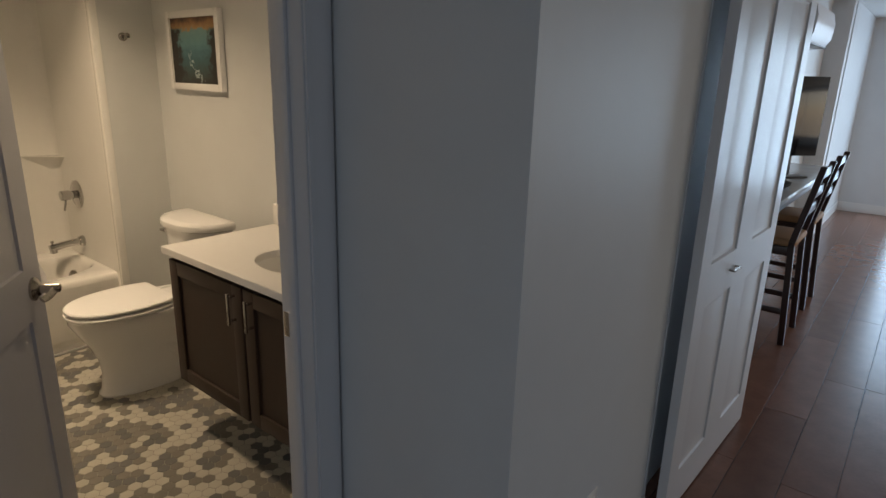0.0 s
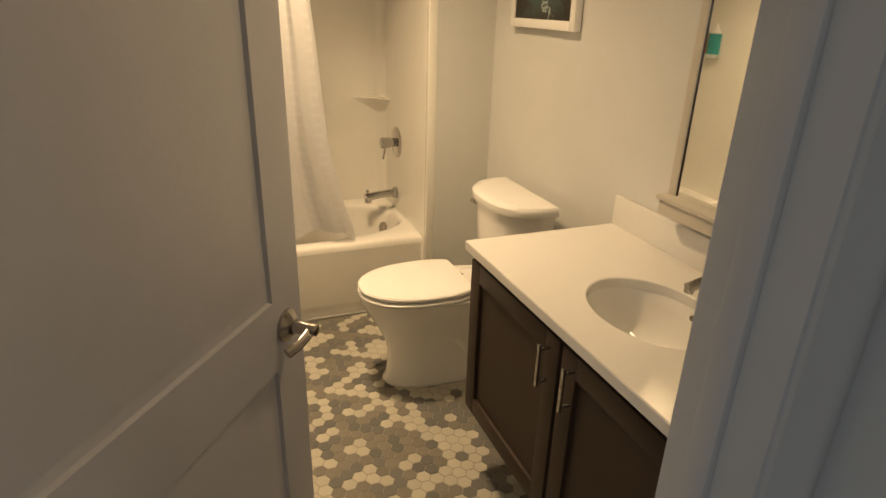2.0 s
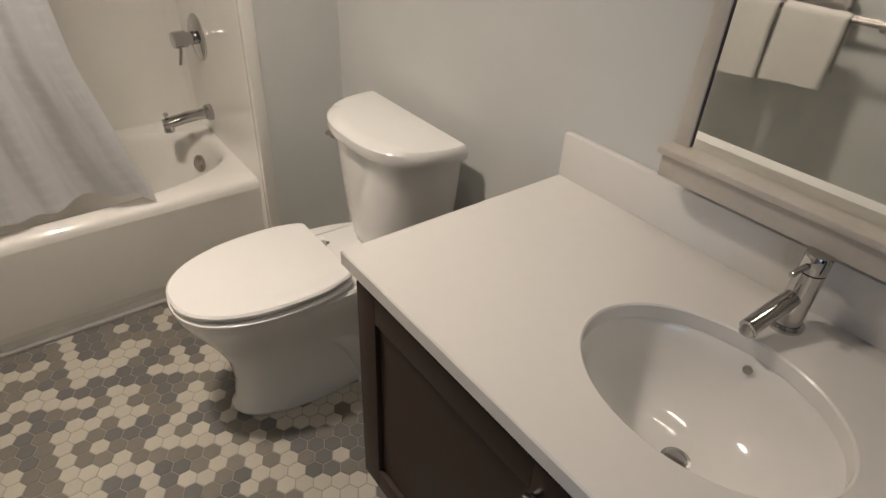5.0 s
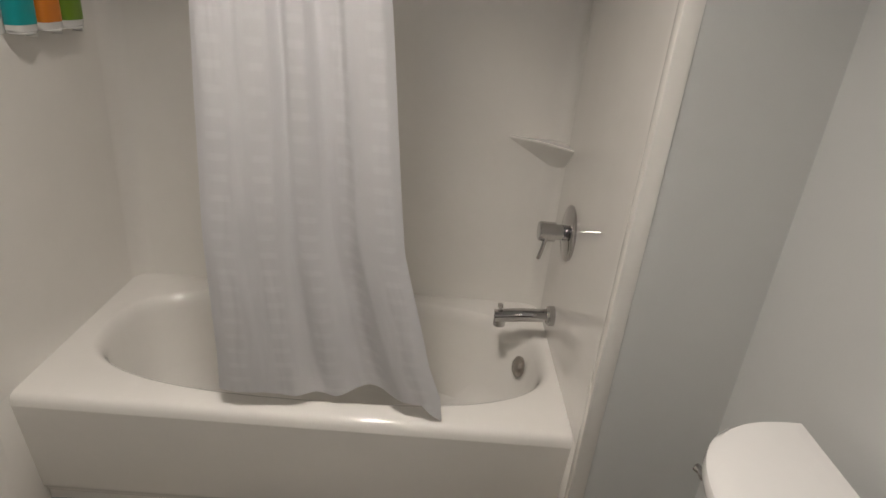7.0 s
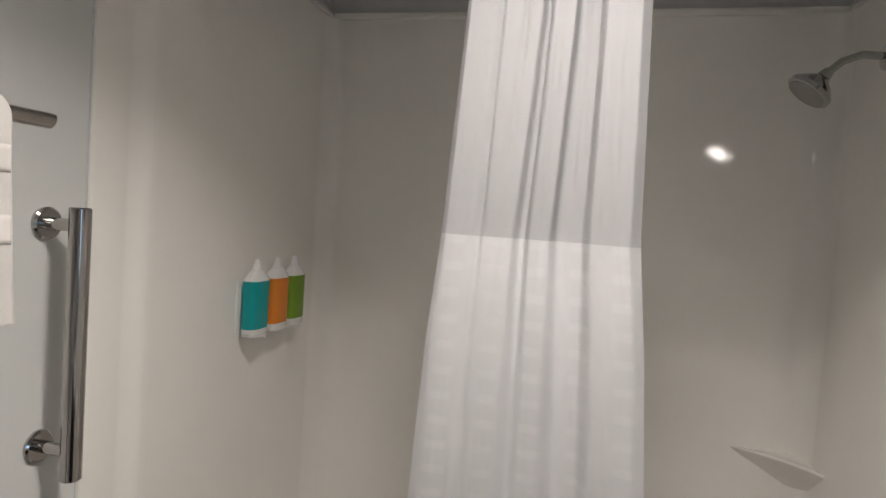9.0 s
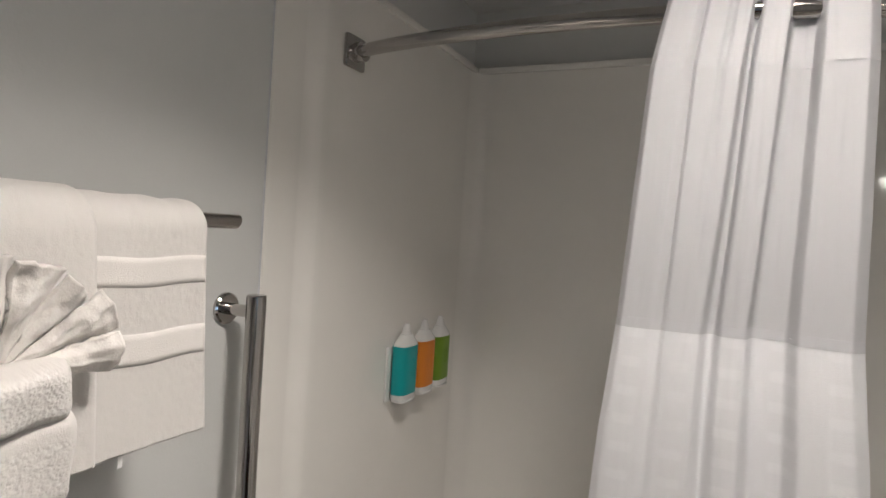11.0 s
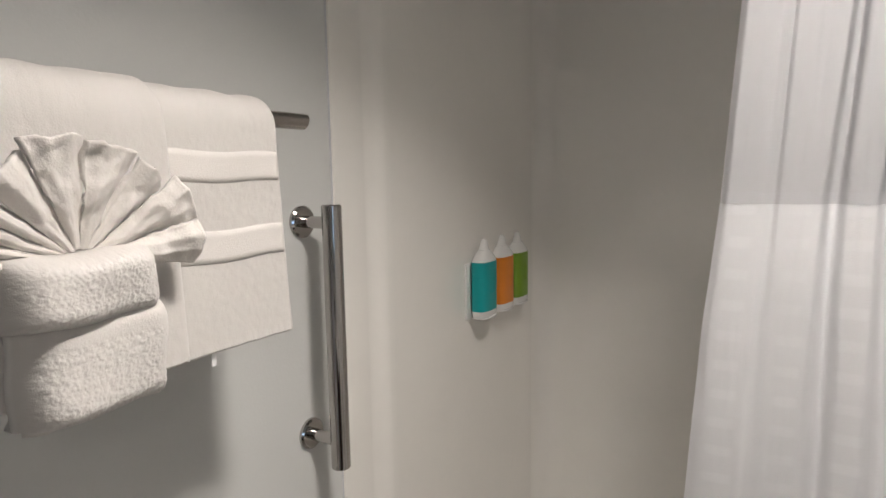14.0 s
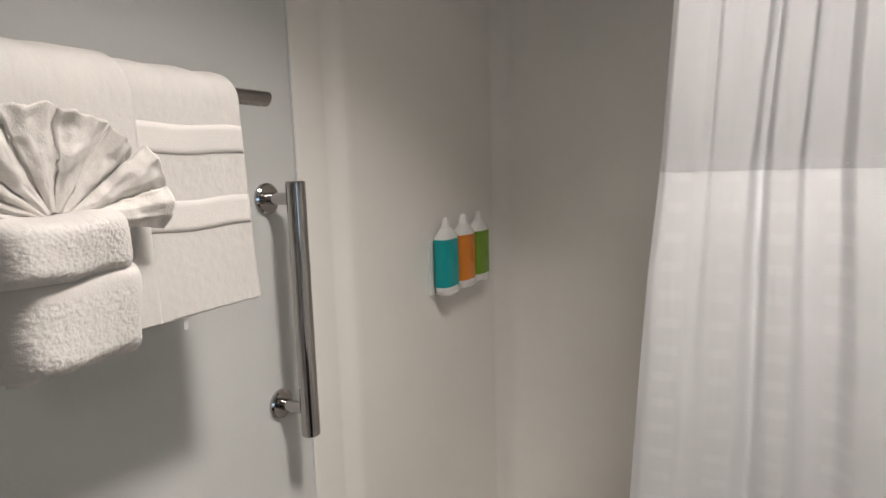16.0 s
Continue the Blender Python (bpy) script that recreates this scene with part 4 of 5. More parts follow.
def loops(x, z, seed, size):
    """Relief of packed cotton loops: rounded bumps in clumps."""
    v = Vector((x / size, z / size, seed))
    v += 0.5 * noise.noise_vector(v * 0.8)
    near = noise.voronoi(v)[0]
    return 0.45 - 0.9 * near[0] + 0.45 * noise.noise(v * 0.45) + 0.25 * noise.noise(v * 2.3)


def draped(x0, x1, zf, zb, yc, out, zc, cols, rows, thick, seed, lean=0.0, fuzz=0.0004):
    """A towel over the bar: from the front hem zf up over the bar and down behind to zb."""
    prof = []
    for k in range(rows + 1):
        u = k / rows
        if u < 0.6:
            z = zf + (zc - zf) * (u / 0.6)
            prof.append((yc + out + 0.012 * (1 - u / 0.6), z))
        elif u < 0.75:
            a = pi * (u - 0.6) / 0.15
            prof.append((yc + out * cos(a), zc + out * 0.93 * sin(a)))
        else:
            z = zc + (zb - zc) * ((u - 0.75) / 0.25)
            prof.append((yc - out, z))
    grid = []
    for i in range(cols + 1):
        u = i / cols
        row = []
        for j, (y, z) in enumerate(prof):
            x = x0 + (x1 - x0) * u + 0.006 * noise.noise(Vector((seed, z * 6, 0))) * (2 * u - 1)
            low = max(0, (zc - z) / (zc - zf)) if zc > z else 0
            w = 0.010 * low * noise.noise(Vector((x * 9, seed, z * 3))) + fuzz * loops(x, z, seed, 0.006)
            edge = 0.010 * max(0, 1 - min(u, 1 - u) / 0.06) ** 2
            turn = max(-1.0, min(1.0, (0.68 - j / rows) / 0.08))
            over = max(0.0, sin(pi * max(0.0, min(1.0, (j / rows - 0.5) / 0.36))))
            row.append((x, y + w - edge * turn, z + lean * (u - 0.5) * low + 0.003 * noise.noise(Vector((x * 30, 9.0 * j / rows, seed))) - 0.6 * edge * over))
        grid.append(row)
    return sheet(grid[::-1], thick)


def puffy(x0, x1, z0, z1, y, bulge, seed, cols=150, rows=50, fuzz=0.0007, back=0.012, slant=0.0, power=2.6, bare=9.0):
    """A padded, folded piece of terry with a rounded outline, its back flat."""
    grid = []
    for i in range(cols + 1):
        u = i / cols * 2 - 1
        col = []
        for j in range(rows + 1):
            v = j / rows * 2 - 1
            x = x0 + (x1 - x0) * (u + 1) / 2
            z = z0 + (z1 - z0) * (v + 1) / 2 + slant * u
            k = max(0.0, 1 - abs(u) ** (power * 2)) ** 0.5 * max(0.0, 1 - abs(v) ** (power * 2)) ** 0.5
            f = fuzz * loops(x, z, seed, 0.0036) * (0.15 + 0.85 * min(1, max(0, (bare - v) / 0.12)))
            col.append((x + 0.004 * noise.noise(Vector((z * 20, seed, 1))), y + bulge * k * (1 + 0.25 * noise.noise(Vector((x * 14, z * 14, seed)))) + f * min(1, k * 2), z + 0.003 * noise.noise(Vector((x * 24, seed, 5)))))
        grid.append(col)
    return sheet(grid[::-1], back)


BX0, BX1 = -2.762, -2.578


def bath_towel():
    t = thing("bath_towel", "folded white bath towel with woven bands on rack", "towel", group="towels on the rack")
    part("towel_body", draped(BX0, BX1, 1.457, 1.50, -0.1, 0.045, 1.706, 110, 170, 0.016, 2.0, fuzz=0.0005), "terry", t)
    for za, zb in ((1.643, 1.677), (1.555, 1.591)):
        strip = []
        for i in range(41):
            u = i / 40
            x = BX0 + 0.001 + (BX1 - BX0 - 0.002) * u
            e = 0.010 * max(0, 1 - min(u, 1 - u) / 0.06) ** 2
            col = []
            for z in np.linspace(za, zb, 6):
                low = (1.708 - z) / 0.251
                col.append((x, -0.0556 + 0.012 * low + 0.010 * low * noise.noise(Vector((x * 9, 2.0, z * 3))) - e, z + 0.0015 * sin(9 * u)))
            strip.append(col)
        bm = sheet(strip, 0.0011)
        part("woven_band", bm, "linen", t, "flat woven cotton band")
    part("care_tag", box(-2.646, -2.640, -0.0505, -0.0495, 1.441, 1.470), "paper", t, "small white care tag")
    return t


def hand_towel():
    t = thing("hand_towel", "white terry hand towel folded into a pocket", "towel", group="towels on the rack")
    part("towel_body", draped(-2.605, -2.434, 1.462, 1.52, -0.1, 0.058, 1.698, 110, 170, 0.018, 5.0, fuzz=0.0006), "terry", t)
    part("pocket_cuff", puffy(-2.549, -2.428, 1.530, 1.590, -0.018, 0.05, 8.0, rows=80, fuzz=0.0014), "terry", t)
    part("pocket", puffy(-2.556, -2.434, 1.450, 1.543, -0.024, 0.044, 11.0, rows=110, fuzz=0.0014, power=4.0, bare=0.5), "terry", t)
    part("hem", tube([(-2.551 + 0.113 * k / 16, -0.012 + 0.003 * sin(k), 1.4535 + 0.002 * sin(k * 0.8)) for k in range(17)], 0.006, 10), "linen", t)
    return t


def fan_cloth():
    t = thing("washcloth_fan", "white washcloth pleated into a fan in towel pocket", "washcloth")
    cxp, czp, yb = -2.492, 1.576, -0.010
    m = 44
    # edges of the pleats in degrees round the fan, and how far each one reaches
    edges = (0, 9, 19, 30, 44, 67, 93, 119, 139, 164, 188)
    reach = (0.98, 1.07, 1.04, 1.08, 0.95, 1.03, 0.98, 0.93, 1.05, 0.99)
    for k, (a0, a1) in enumerate(zip(edges, edges[1:])):
        grid = []
        steps = max(14, int((a1 - a0) * 1.1))
        wide = (a1 - a0) / 27
        for i in range(steps + 1):
            q = i / steps
            a = radians(a0 + (a1 - a0) * q)
            flat = min(1.0, 3.2 * q * max(0.8, wide), 3.2 * (1 - q) * max(0.8, wide))
            crest = flat * flat * (3 - 2 * flat)
            mid = radians((a1 - a0) * (q - 0.5))
            col = []
            for j in range(m + 1):
                v = j / m
                far = reach[k] * (1 + 0.9 * (1 / cos(mid) - 1)) + 0.03 * (q - 0.5) * (-1) ** k
                r = (0.010 + 0.090 * v) * far
                lift = (0.012 - 0.003 * min(1.0, wide)) * crest * v ** 0.7 * (1 + 0.7 * max(0.0, 1 - wide) * v * v)
                lap = 0.009 * (0.5 - q) * v
                soft = 0.006 * noise.noise(Vector((a * 3.5, v * 3, 4.0))) + 0.0022 * noise.noise(Vector((a * 9, v * 9, 2.0))) + 0.0007 * loops(a * 0.06, v * 0.09, 3.0, 0.005)
                col.append((cxp + r * 1.04 * cos(a), yb + lift + lap + soft * min(1.0, 3 * v) + 0.010 * v ** 1.5, czp + r * sin(a) + 0.004 + 0.003 * v * noise.noise(Vector((a * 7, v * 3, 1.0)))))
            grid.append(col)
        part("pleat", sheet(grid, 0.006), "terry_fine", t)
    return t


picture()
robe_hook()
grab_bar()
towel_rack(-2.850, -2.25, 1.7225, (-2.70, -2.33), "satin nickel towel bar holding large white towels")
low = towel_rack(-2.80, -2.13, 1.0, (-2.66, -2.14), "satin nickel towel bar holding small white towels", 0.0)
part("end_knob", turned((-2.135, -0.1, 1.0), (1, 0, 0), [(0, 0.012), (0.006, 0.02), (0.02, 0.021), (0.026, 0.012)]), "nickel", low)
bath_towel()
hand_towel()
fan_cloth()


def small_towel(x0, x1, zf, seed):
    t = thing("small_towel", "small white cotton towel hung over lower bar", "towel", group="small towels on the lower rack")
    part("towel_body", draped(x0, x1, zf, zf + 0.06, -0.1, 0.030, 0.996, 60, 80, 0.008, seed, lean=0.02), "terry_fine", t)
    part("woven_band", box(x0 + 0.004, x1 - 0.004, -0.0665, -0.063, zf + 0.05, zf + 0.075, 0.001), "linen", t)
    return t


small_towel(-2.735, -2.50, 0.70, 21.0)
small_towel(-2.485, -2.235, 0.73, 27.0)


def rolled_towel():
    t = thing("rolled_towel", "rolled white towel resting on the lower rack", "towel")
    pts = []
    for k in range(61):
        a = 4 * pi * k / 60
        r = 0.012 + 0.032 * k / 60
        pts.append((r * cos(a), r * sin(a)))
    bm = bmesh.new()
    g = [[bm.verts.new((x, -0.178 + p[0], 1.050 + p[1])) for p in pts] for x in np.linspace(-2.50, -2.28, 24)]
    for a, b in zip(g, g[1:]):
        for j in range(60):
            bm.faces.new((a[j], a[j + 1], b[j + 1], b[j]))
    bmesh.ops.solidify(bm, geom=bm.faces[:], thickness=0.006)
    bmesh.ops.recalc_face_normals(bm, faces=bm.faces)
    part("roll", bm, "terry_fine", t)


rolled_towel()

# ---- bathroom door ----


def panel_leaf(w, h, t0, mat, panels, z0=0.01, stile=0.11):
    """A moulded door leaf from x 0 to w, y 0 to t0: recessed panels on both faces."""
    bm = bmesh.new()
    xs = [0, stile, w - stile, w]
    zs = [z0]
    for a, b in panels:
        zs += [a, b]
    zs.append(h)
    for y, s_ in ((0, 1), (t0, -1)):
        for i in range(3):
            for k in range(len(zs) - 1):
                x0, x1, a, b = xs[i], xs[i + 1], zs[k], zs[k + 1]
                if i == 1 and (a, b) in [tuple(p) for p in panels]:
                    steps = [(0, 0), (0.004, 0.007), (0.016, 0.009), (0.024, 0.008)]
                    rings = [[bm.verts.new((X, y + s_ * d, Z)) for X, Z in ((x0 + e, a + e), (x1 - e, a + e), (x1 - e, b - e), (x0 + e, b - e))] for e, d in steps]
                    for p, q in zip(rings, rings[1:]):
                        for c in range(4):
                            bm.faces.new((p[c], p[(c + 1) % 4], q[(c + 1) % 4], q[c]))
                    bm.faces.new(rings[-1])
                else:
                    bm.faces.new([bm.verts.new((X, y, Z)) for X, Z in ((x0, a), (x1, a), (x1, b), (x0, b))])
    for x in (0, w):
        bm.faces.new([bm.verts.new(p) for p in ((x, 0, z0), (x, t0, z0), (x, t0, h), (x, 0, h))])
    for z in (z0, h):
        bm.faces.new([bm.verts.new(p) for p in ((0, 0, z), (w, 0, z), (w, t0, z), (0, t0, z))])
    bmesh.ops.remove_doubles(bm, verts=bm.verts, dist=0.0002)
    bmesh.ops.recalc_face_normals(bm, faces=bm.faces)
    return bm


def bathroom_door():
    t = thing("bathroom_door", "grey two-panel bathroom door standing half open", "door", at=(XD0, DY0 + 0.006, 0))
    t.rotation_euler = (0, 0, radians(143.4))
    w = 0.803
    part("leaf", panel_leaf(w, 2.04, 0.036, "door", [(0.24, 0.90), (1.045, 1.93)], stile=0.10), "door", t)
    zk, xk = 0.980, w - 0.06
    for y, s_ in ((0, -1), (0.036, 1)):
        h = part("rose", turned((xk, y, zk), (0, s_, 0), [(0, 0.033), (0.006, 0.033), (0.014, 0.022), (0.02, 0.014)], 28), "nickel", t, "round satin nickel rose")
        part("neck", turned((xk, y + s_ * 0.015, zk), (0, s_, 0), [(0, 0.0135), (0.035, 0.012), (0.05, 0.0125), (0.052, 0.009)], 20), "nickel", h)
        pts = [(xk, y + s_ * 0.054, zk), (xk - 0.02, y + s_ * 0.056, zk - 0.002), (xk - 0.05, y + s_ * 0.053, zk - 0.007), (xk - 0.085, y + s_ * 0.05, zk - 0.004)]
        part("lever", tube(pts, 0.0095, 14, flat=0.42), "nickel", h)
    part("latch_plate", box(w - 0.0005, w + 0.0015, 0.006, 0.030, zk - 0.03, zk + 0.03, 0.0005), "nickel", t)
    part("latch_bolt", box(w, w + 0.009, 0.012, 0.024, zk - 0.008, zk + 0.008, 0.002), "nickel", t)
    for z in (0.25, 1.05, 1.82):
        part("door_hinge", rod((-0.004, -0.003, z - 0.045), (-0.004, -0.003, z + 0.045), 0.006), "nickel", t)
    return t


def door_frame():
    t = thing("door_frame_1", "grey painted jambs, stops and casing of bathroom doorway", "door frame", kind="structure")
    for y0, y1, s_ in ((DY0 - 0.019, DY0, 1), (DY1, DY1 + 0.019, -1)):
        part("jamb", box(XD0 - 0.002, XD1 + 0.002, y0, y1, 0, DH, 0.001), "trim", t)
        a, b = (y1, y1 + 0.011) if s_ > 0 else (y0 - 0.011, y0)
        part("stop", box(XD0 + 0.038, XD0 + 0.072, a, b, 0, DH - 0.011, 0.002), "trim", t)
    part("head_jamb", box(XD0 - 0.002, XD1 + 0.002, DY0 - 0.019, DY1 + 0.019, DH, DH + 0.019), "trim", t)
    part("head_stop", box(XD0 + 0.038, XD0 + 0.072, DY0, DY1, DH - 0.011, DH, 0.002), "trim", t)
    part("strike_plate", box(XD0 + 0.003, XD0 + 0.034, DY1 - 0.0015, DY1 + 0.0005, 0.895, 0.965, 0.0004), "nickel", t, "satin nickel strike plate")
    for x, s_ in ((XD1, 1), (XD0, -1)):
        for y0, y1 in ((DY0 - 0.075, DY0 - 0.006), (DY1 + 0.006, DY1 + 0.075)):
            if y1 > 0.862 - 0.0005 and s_ > 0:
                y1 = 0.8615
            inner = DY0 - 0.006 if y1 < 0.4 else DY1 + 0.006
            outer = y0 if y1 < 0.4 else y1
            sgn = 1 if outer > inner else -1
            wdt = abs(outer - inner)
            prof = [(0, 0.0), (0, 0.009), (0.012, 0.011), (0.03, 0.013), (0.045, 0.018), (wdt - 0.004, 0.018), (wdt, 0.015), (wdt, 0.0)]
            bm = loft([[(x + s_ * d, inner + sgn * q, z) for q, d in prof] for z in (0, DH + 0.075)])
            part("casing", bm, "trim", t)
        part("head_casing", box(min(x, x + s_ * 0.016), max(x, x + s_ * 0.016), DY0 - 0.005, DY1 + 0.005, DH + 0.006, DH + 0.075, 0.003), "trim", t)
    part("threshold", box(XD0 - 0.012, XD1 - 0.01, DY0, DY1, -0.006, 0.006, 0.003), "rubber", t, "stone threshold strip")
    return t


bathroom_door()
door_frame()


def lamp_fixture():
    t = thing("ceiling_light", "round white ceiling light over the bathroom", "ceiling light")
    part("trim_ring", turned((LAMP_X, LAMP_Y, CEIL), (0, 0, -1), [(0, 0.13), (0.03, 0.13), (0.036, 0.125), (0.036, 0.112), (0.004, 0.108)], 40), "plastic", t)
    part("diffuser", turned((LAMP_X, LAMP_Y, CEIL - 0.004), (0, 0, -1), [(0, 0.108), (0.008, 0.106), (0.012, 0.09), (0.014, 0.0)], 40), "glow", t, "glowing white diffuser")
    v = thing("vanity_light", "two-lamp chrome vanity light above mirror", "wall light")
    part("backplate", box(-1.70, -1.38, YV - 0.02, YV, 2.15, 2.25, 0.004), "chrome", v)
    for x in (-1.64, -1.44):
        part("arm", rod((x, YV - 0.02, 2.2), (x, YV - 0.09, 2.2), 0.008), "chrome", v)
        part("cup", turned((x, YV - 0.09, 2.21), (0, 0, -1), [(0, 0.02), (0.03, 0.03)]), "chrome", v)
        part("shade", turned((x, YV - 0.09, 2.18), (0, 0, -1), [(0, 0.03), (0.06, 0.045), (0.12, 0.05)], 24), "shade", v, "frosted glass shade")


lamp_fixture()

# ---- baseboards ----
base = thing("baseboard", "baseboard, grey in the bathroom and white in hall", "baseboard", kind="structure")
for a in ((XW, -2.1, YV - 0.012, YV - 0.001, 0, 0.09), (XW + 0.001, XW + 0.012, YF + 0.04, YV - 0.012, 0, 0.09), (-3.04, XD0, YT + 0.001, YT + 0.012, 0, 0.09), (XD1 + 0.02, HX, 0.85, 0.861, 0, 0.11), (HX + 0.001, HX + 0.012, 0.85, 1.826, 0, 0.11), (-0.55, 0.05, 9.438, 9.449, 0, 0.12), (-0.549, -0.538, 7.5, 9.44, 0, 0.12)):
    part("board", box(*a, 0.002), "rubber" if a[5] < 0.1 else "trim_white", base)
caulk = thing("tub_caulk", "grey caulk and vinyl strip along foot of bathtub", "trim", kind="structure")
part("strip", box(TUB_X - 0.062, TUB_X - 0.040, YA, YF, -0.002, 0.012, 0.004), "rubber", caulk)

# ---- hall and living room things ----


def bifold():
    t = thing("bifold_door", "white moulded bifold closet door with small pull", "door", at=(HX + 0.04, 1.864, 0))
    t.rotation_euler = (0, 0, radians(90 - 2.2))
    for k in range(2):
        bm = panel_leaf(0.484, 2.04, 0.034, "white_door", [(0.18, 0.84), (0.99, 1.90)], stile=0.10)
        bm.transform(Matrix.Translation((0.488 * k, -0.034 + 0.001 * k, 0)))
        leaf = part("leaf", bm, "white_door", t)
        if k == 0:
            bm = tube([(0.33, -0.034, 0.92), (0.33, -0.052, 0.92), (0.40, -0.052, 0.92), (0.40, -0.034, 0.92)], 0.005, 10)
            part("pull", bm, "nickel", leaf, "satin nickel wire pull")
    return t


bifold()
trk = thing("closet_jamb", "white painted closet door jambs and head", "door frame", kind="structure")
part("jamb", box(HX - 0.102, HX + 0.004, 1.83, 1.845, 0, 2.08), "trim", trk)
part("jamb", box(HX - 0.102, HX + 0.004, 2.862, 2.88, 0, 2.08), "trim", trk)
part("head", box(HX - 0.102, HX + 0.004, 1.845, 2.862, 2.065, 2.08), "trim", trk)


def outlet():
    t = thing("wall_outlet", "white electrical outlet cover on hall wall", "outlet")
    part("plate", box(HX, HX + 0.006, 1.30, 1.37, 0.30, 0.415, 0.003), "plastic", t)
    for z in (0.335, 0.378):
        part("socket", box(HX + 0.005, HX + 0.008, 1.318, 1.352, z - 0.014, z + 0.014, 0.002), "plastic", t)


outlet()


def tall_chair(x, y):
    t = thing("counter_chair", "dark wooden counter chair with tan seat and slatted back", "chair", group="chairs along the table", at=(x, y, 0))

    def bar(p, q, w=0.036, d=0.03):
        p, q = Vector(p), Vector(q)
        rings = [[c + Vector((sx * w / 2, sy * d / 2, 0)) for sx, sy in ((-1, -1), (1, -1), (1, 1), (-1, 1))] for c in (p, q)]
        bm = loft(rings)
        bmesh.ops.bevel(bm, geom=bm.edges[:], offset=0.004, segments=1, affect="EDGES")
        return bm
    for sy in (-1, 1):
        part("rear_leg", bar((0.0, sy * 0.19, 0), (-0.045, sy * 0.19, 0.66)), "chairwood", t)
        part("back_post", bar((-0.045, sy * 0.19, 0.66), (0.045, sy * 0.19, 1.14)), "chairwood", t)
        part("front_leg", bar((-0.40, sy * 0.19, 0), (-0.39, sy * 0.18, 0.63)), "chairwood", t)
        part("side_stretcher", box(-0.39, -0.01, sy * 0.19 - 0.01, sy * 0.19 + 0.01, 0.2, 0.235, 0.003), "chairwood", t)
        part("seat_rail", box(-0.40, -0.03, sy * 0.185 - 0.012, sy * 0.185 + 0.012, 0.58, 0.635, 0.003), "chairwood", t)
    part("front_stretcher", box(-0.405, -0.385, -0.18, 0.18, 0.26, 0.295, 0.003), "chairwood", t)
    part("seat", box(-0.42, -0.02, -0.2, 0.2, 0.635, 0.685, 0.02, 3), "seat", t, "tan upholstered seat")
    for z, dx in ((1.09, 0.036), (0.97, 0.013), (0.86, -0.007)):
        part("back_slat", box(dx - 0.009, dx + 0.009, -0.175, 0.175, z - 0.03, z + 0.03, 0.004), "chairwood", t)
    return t


ch = tall_chair(-0.20, 4.15)
copy_thing(ch, pose(-0.21, 4.95, 0))


def counter_table():
    t = thing("counter_table", "long counter-height table with pale top against wall", "table")
    part("tabletop", box(-0.745, -0.33, 3.75, 6.1, 0.885, 0.92, 0.004), "tabletop", t)
    part("apron", box(-0.73, -0.38, 3.8, 6.05, 0.80, 0.885, 0.003), "chairwood", t)
    for x in (-0.70, -0.41):
        for y in (3.83, 6.02):
            part("leg", box(x - 0.03, x + 0.03, y - 0.03, y + 0.03, 0, 0.80, 0.004), "chairwood", t)


def television():
    t = thing("television", "flat black television standing on the table", "television")
    m = pose(-0.53, 5.05, 0.92, 0, 0, -38)
    for nm, bm, mat, lb in (("screen", box(-0.012, 0.012, -0.24, 0.24, 0.16, 0.74, 0.004), "black", "glossy dark screen"), ("casing", box(-0.04, -0.012, -0.2, 0.2, 0.2, 0.66, 0.008), "dark", ""), ("neck", box(-0.035, -0.01, -0.05, 0.05, 0.012, 0.2, 0.004), "dark", ""), ("foot", box(-0.08, 0.08, -0.14, 0.14, 0, 0.014, 0.004), "dark", "")):
        bm.transform(m)
        part(nm, bm, mat, t, lb)
    d = thing("dark_tray", "low dark tray on the table", "tray")
    bm = loft([oval(-0.50, 4.45, a, a * 1.3, z, 24, 3) for a, z in ((0.09, 0.921), (0.12, 0.95), (0.115, 0.95), (0.085, 0.93))])
    part("dish", bm, "dark", d)


def air_conditioner():
    t = thing("air_conditioner", "white split air conditioner high on the wall", "air conditioner")
    prof = [(0, 1.93), (0.06, 1.90), (0.16, 1.92), (0.20, 1.98), (0.21, 2.10), (0.19, 2.19), (0.10, 2.21), (0, 2.21)]
    bm = loft([[(-0.75 + d, y, z) for d, z in prof] for y in (5.3, 6.2)])
    part("housing", bm, "white_door", t)
    part("louvre", box(-0.70, -0.57, 5.33, 6.17, 1.905, 1.915, 0.002), "dark", t, "dark air outlet slot")


def far_column():
    t = thing("wall_column", "pale grey wall pilaster with bright corner edge", "column", kind="structure")
    part("shaft", box(-0.75, -0.56, 7.35, 7.5, 0, CEIL, 0.004), "hall", t)


counter_table()
television()
air_conditioner()
far_column()

# unseen window frame, added round the living room fill
win = thing("window_1", "large unseen added living room window with white frame", "window", kind="structure")
for a in ((4.0, 4.06, 3.75, 3.82, 0.3, 2.3), (4.0, 4.06, 8.18, 8.25, 0.3, 2.3), (4.0, 4.06, 5.96, 6.04, 0.3, 2.3), (4.0, 4.06, 3.82, 8.18, 0.3, 0.37), (4.0, 4.06, 3.82, 8.18, 2.23, 2.3)):
    part("window_frame", box(*a, 0.003), "trim_white", win)
win3 = thing("window_3", "tall far living room window with white frame", "window", kind="structure")
for a in ((0.05, 0.12, 9.47, 9.53, 0.1, 2.3), (2.38, 2.45, 9.47, 9.53, 0.1, 2.3), (1.21, 1.29, 9.47, 9.53, 0.1, 2.3), (0.12, 2.38, 9.47, 9.53, 0.1, 0.17), (0.12, 2.38, 9.47, 9.53, 2.23, 2.3)):
    part("window_frame", box(*a, 0.003), "trim_white", win3)
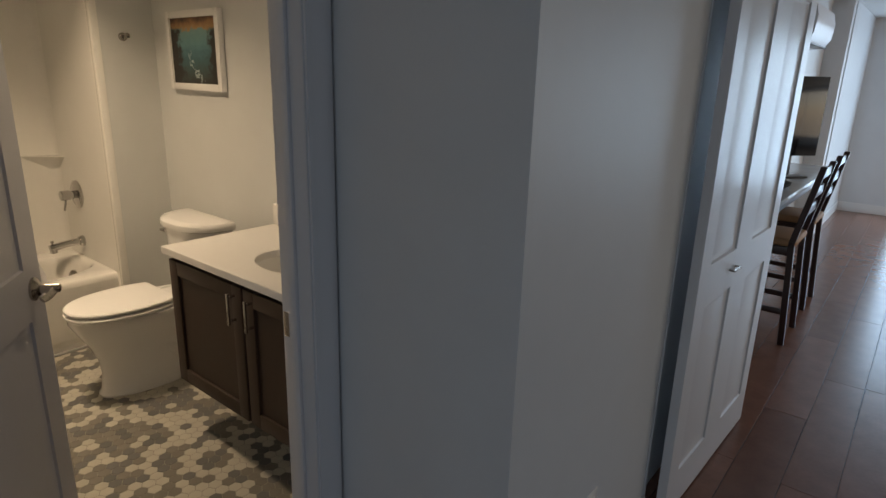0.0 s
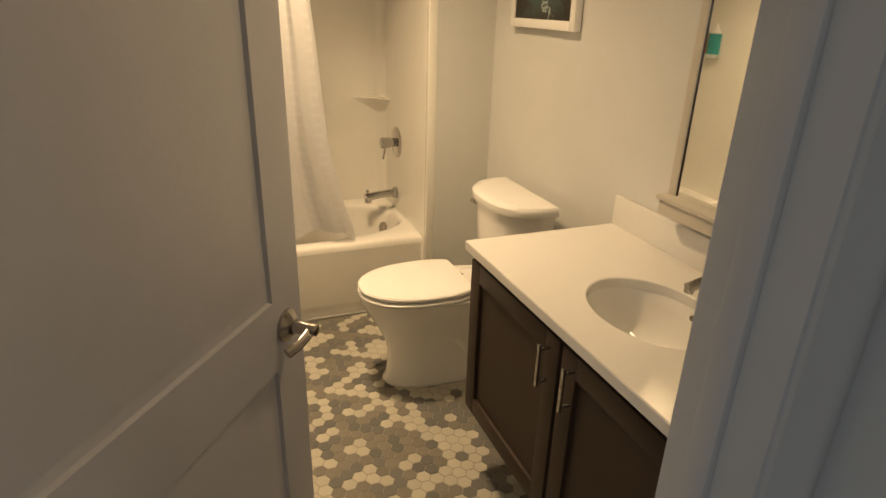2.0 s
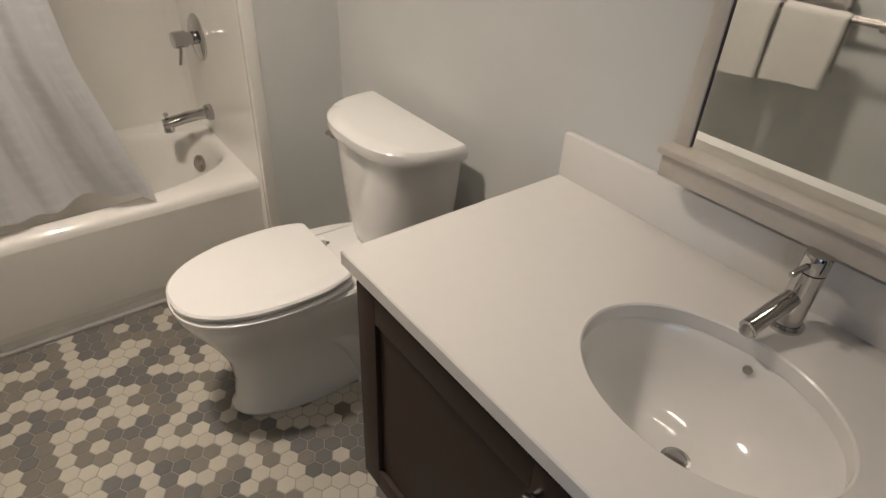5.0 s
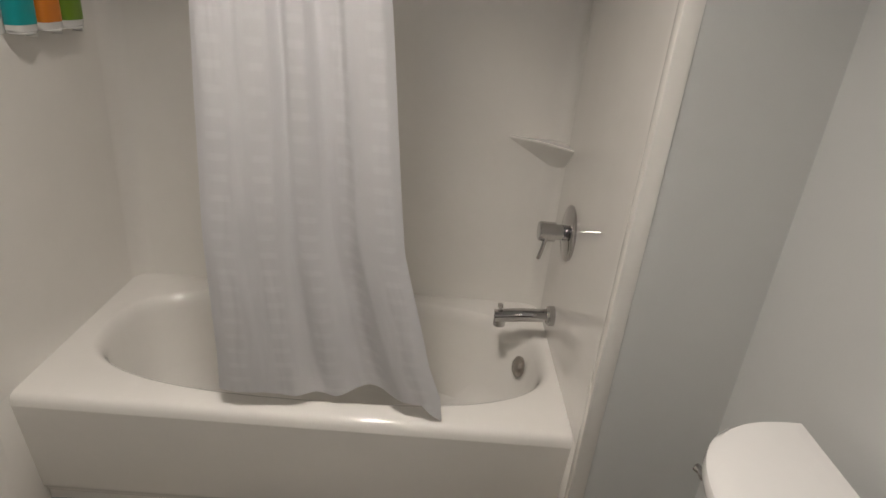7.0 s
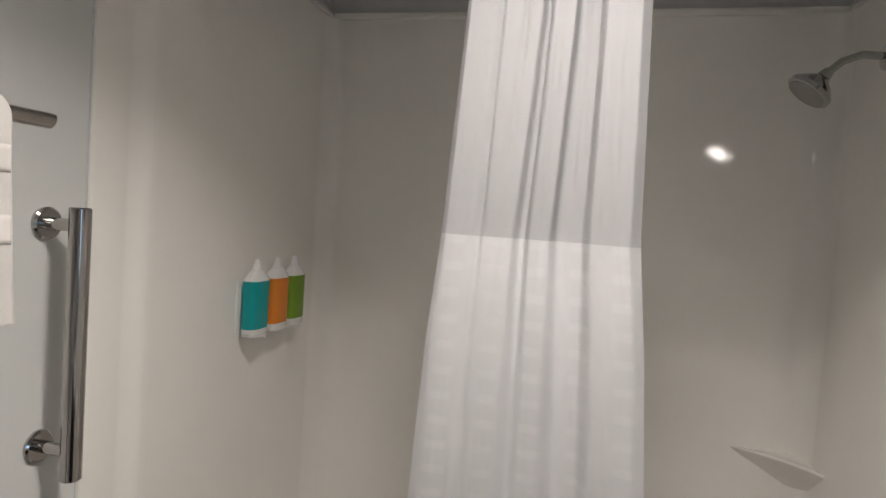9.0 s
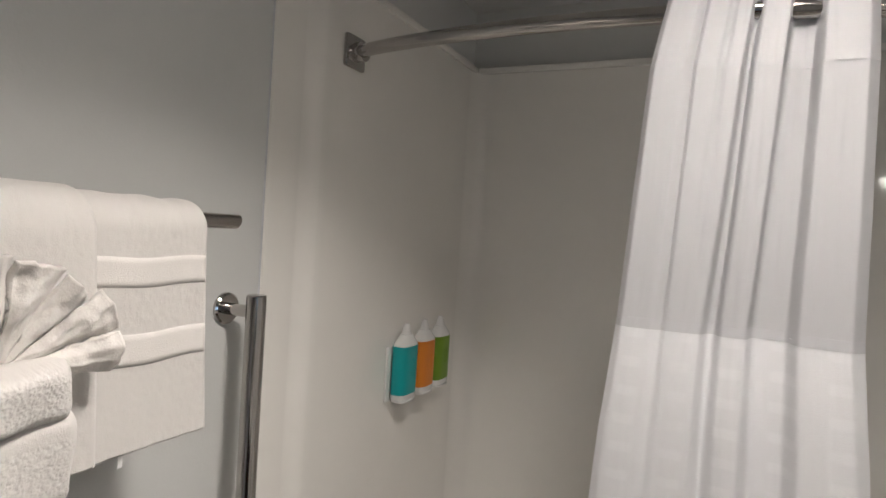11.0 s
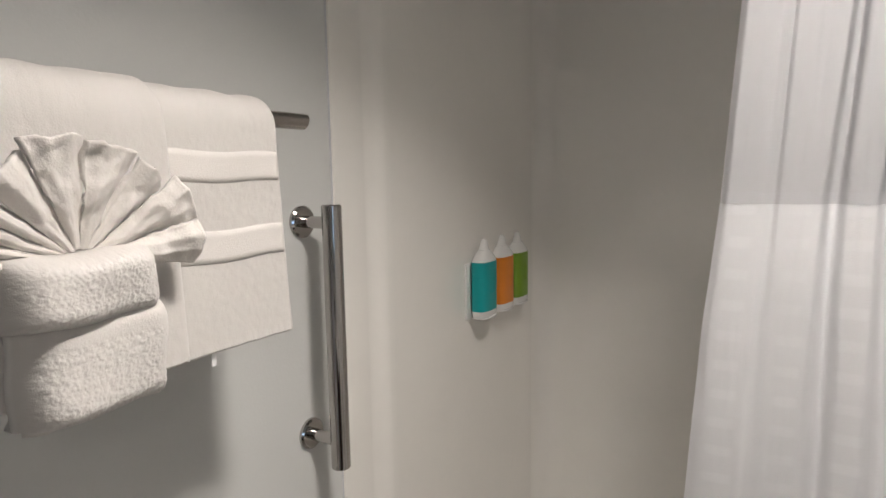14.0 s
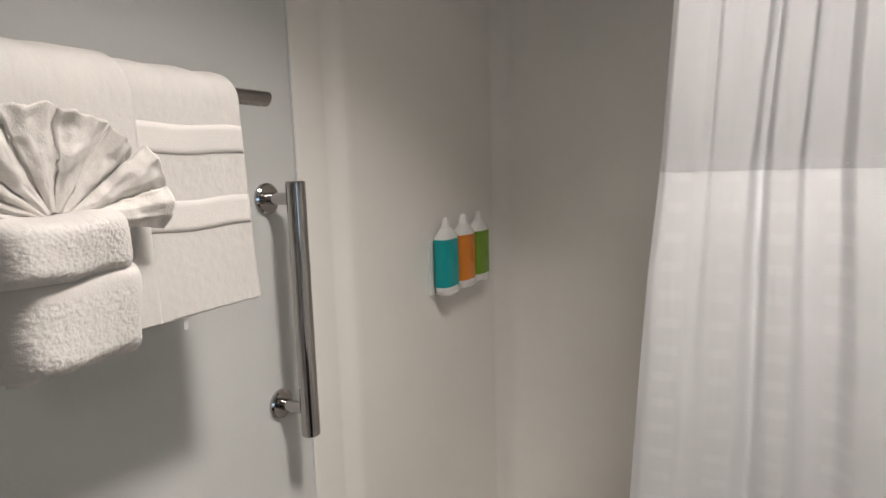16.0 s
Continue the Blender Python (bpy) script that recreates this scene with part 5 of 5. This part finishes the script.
# unseen window frame, added round the hall fill
win2 = thing("window_2", "unseen added hall window with white frame", "window", kind="structure")
for a in ((0.9, 0.97, -3.07, -3.01, 0.5, 2.2), (2.63, 2.7, -3.07, -3.01, 0.5, 2.2), (0.97, 2.63, -3.07, -3.01, 0.5, 0.57), (0.97, 2.63, -3.07, -3.01, 2.13, 2.2)):
    part("window_frame", box(*a, 0.003), "trim_white", win2)

# ---- planks of the hall floor ----
rnd = random.Random(11)
plank_mesh = {}
for row in range(11):
    x0 = -0.86 + row * 0.19
    y = -1.2 - rnd.random()
    while y < 9.45:
        ln = rnd.choice((0.9, 1.2, 1.5))
        if ln not in plank_mesh:
            ob = part("plank", box(0, 0.1875, 0, ln - 0.002, -0.006, 0.0, 0.0012, 1), "plank", hall_floor)
            plank_mesh[ln] = ob.data
        else:
            ob = finish("plank", None, None, hall_floor, data=plank_mesh[ln])
        ob.location = (x0, y, 0)
        y += ln

# ---- hexagon tiles of the bathroom floor ----
PITCH, FLAT = 0.0492, 0.0470
rnd = random.Random(7)


def hex_points(r, z):
    return [(r * cos(pi / 6 + pi / 3 * k), r * sin(pi / 6 + pi / 3 * k), z) for k in range(6)]


R = FLAT / math.sqrt(3)
near_mesh = {}
rest = {k: ([], []) for k in ("tile_w", "tile_m", "tile_d")}
rows = int((YV - YT) / (PITCH * math.sqrt(3) / 2)) + 1
made = 0
for j in range(rows):
    y = YT + 0.02 + j * PITCH * math.sqrt(3) / 2
    for i in range(int((XD1 - XW + 0.05) / PITCH) + 4):
        x = XW + 0.02 + (i - 3 + 0.5 * (j % 2)) * PITCH
        if x > XD0 + 0.01 or y > YV - 0.01:
            continue
        v = noise.noise(Vector((x * 12.5, y * 12.5, 2.2))) + 0.85 * (rnd.random() - 0.5)
        kind = "tile_w" if v > 0.09 else ("tile_d" if v < -0.22 else "tile_m")
        rings = [hex_points(R, -0.004), hex_points(R, -0.0012), hex_points(R - 0.0012, 0.0)]
        if -2.72 < x < -1.95 and 0.30 < y < 1.0 and made < 300:
            made += 1
            if kind not in near_mesh:
                ob = part("tile", loft(rings), kind, floor)
                near_mesh[kind] = ob.data
            else:
                ob = finish("tile", None, None, floor, data=near_mesh[kind])
            ob.location = (x, y, 0)
        else:
            vs, fs = rest[kind]
            b = len(vs)
            vs += [(x + p[0], y + p[1], p[2]) for ring in rings[1:] for p in ring]
            fs.append([b + 6 + k for k in range(6)])
            fs += [[b + k, b + (k + 1) % 6, b + 6 + (k + 1) % 6, b + 6 + k] for k in range(6)]
for kind, (vs, fs) in rest.items():
    me = bpy.data.meshes.new("tiles")
    me.from_pydata(vs, [], fs)
    me.materials.append(M[kind])
    ob = finish("mosaic_tiles", None, None, floor, data=me)
    tagged(ob, kind="stuff")
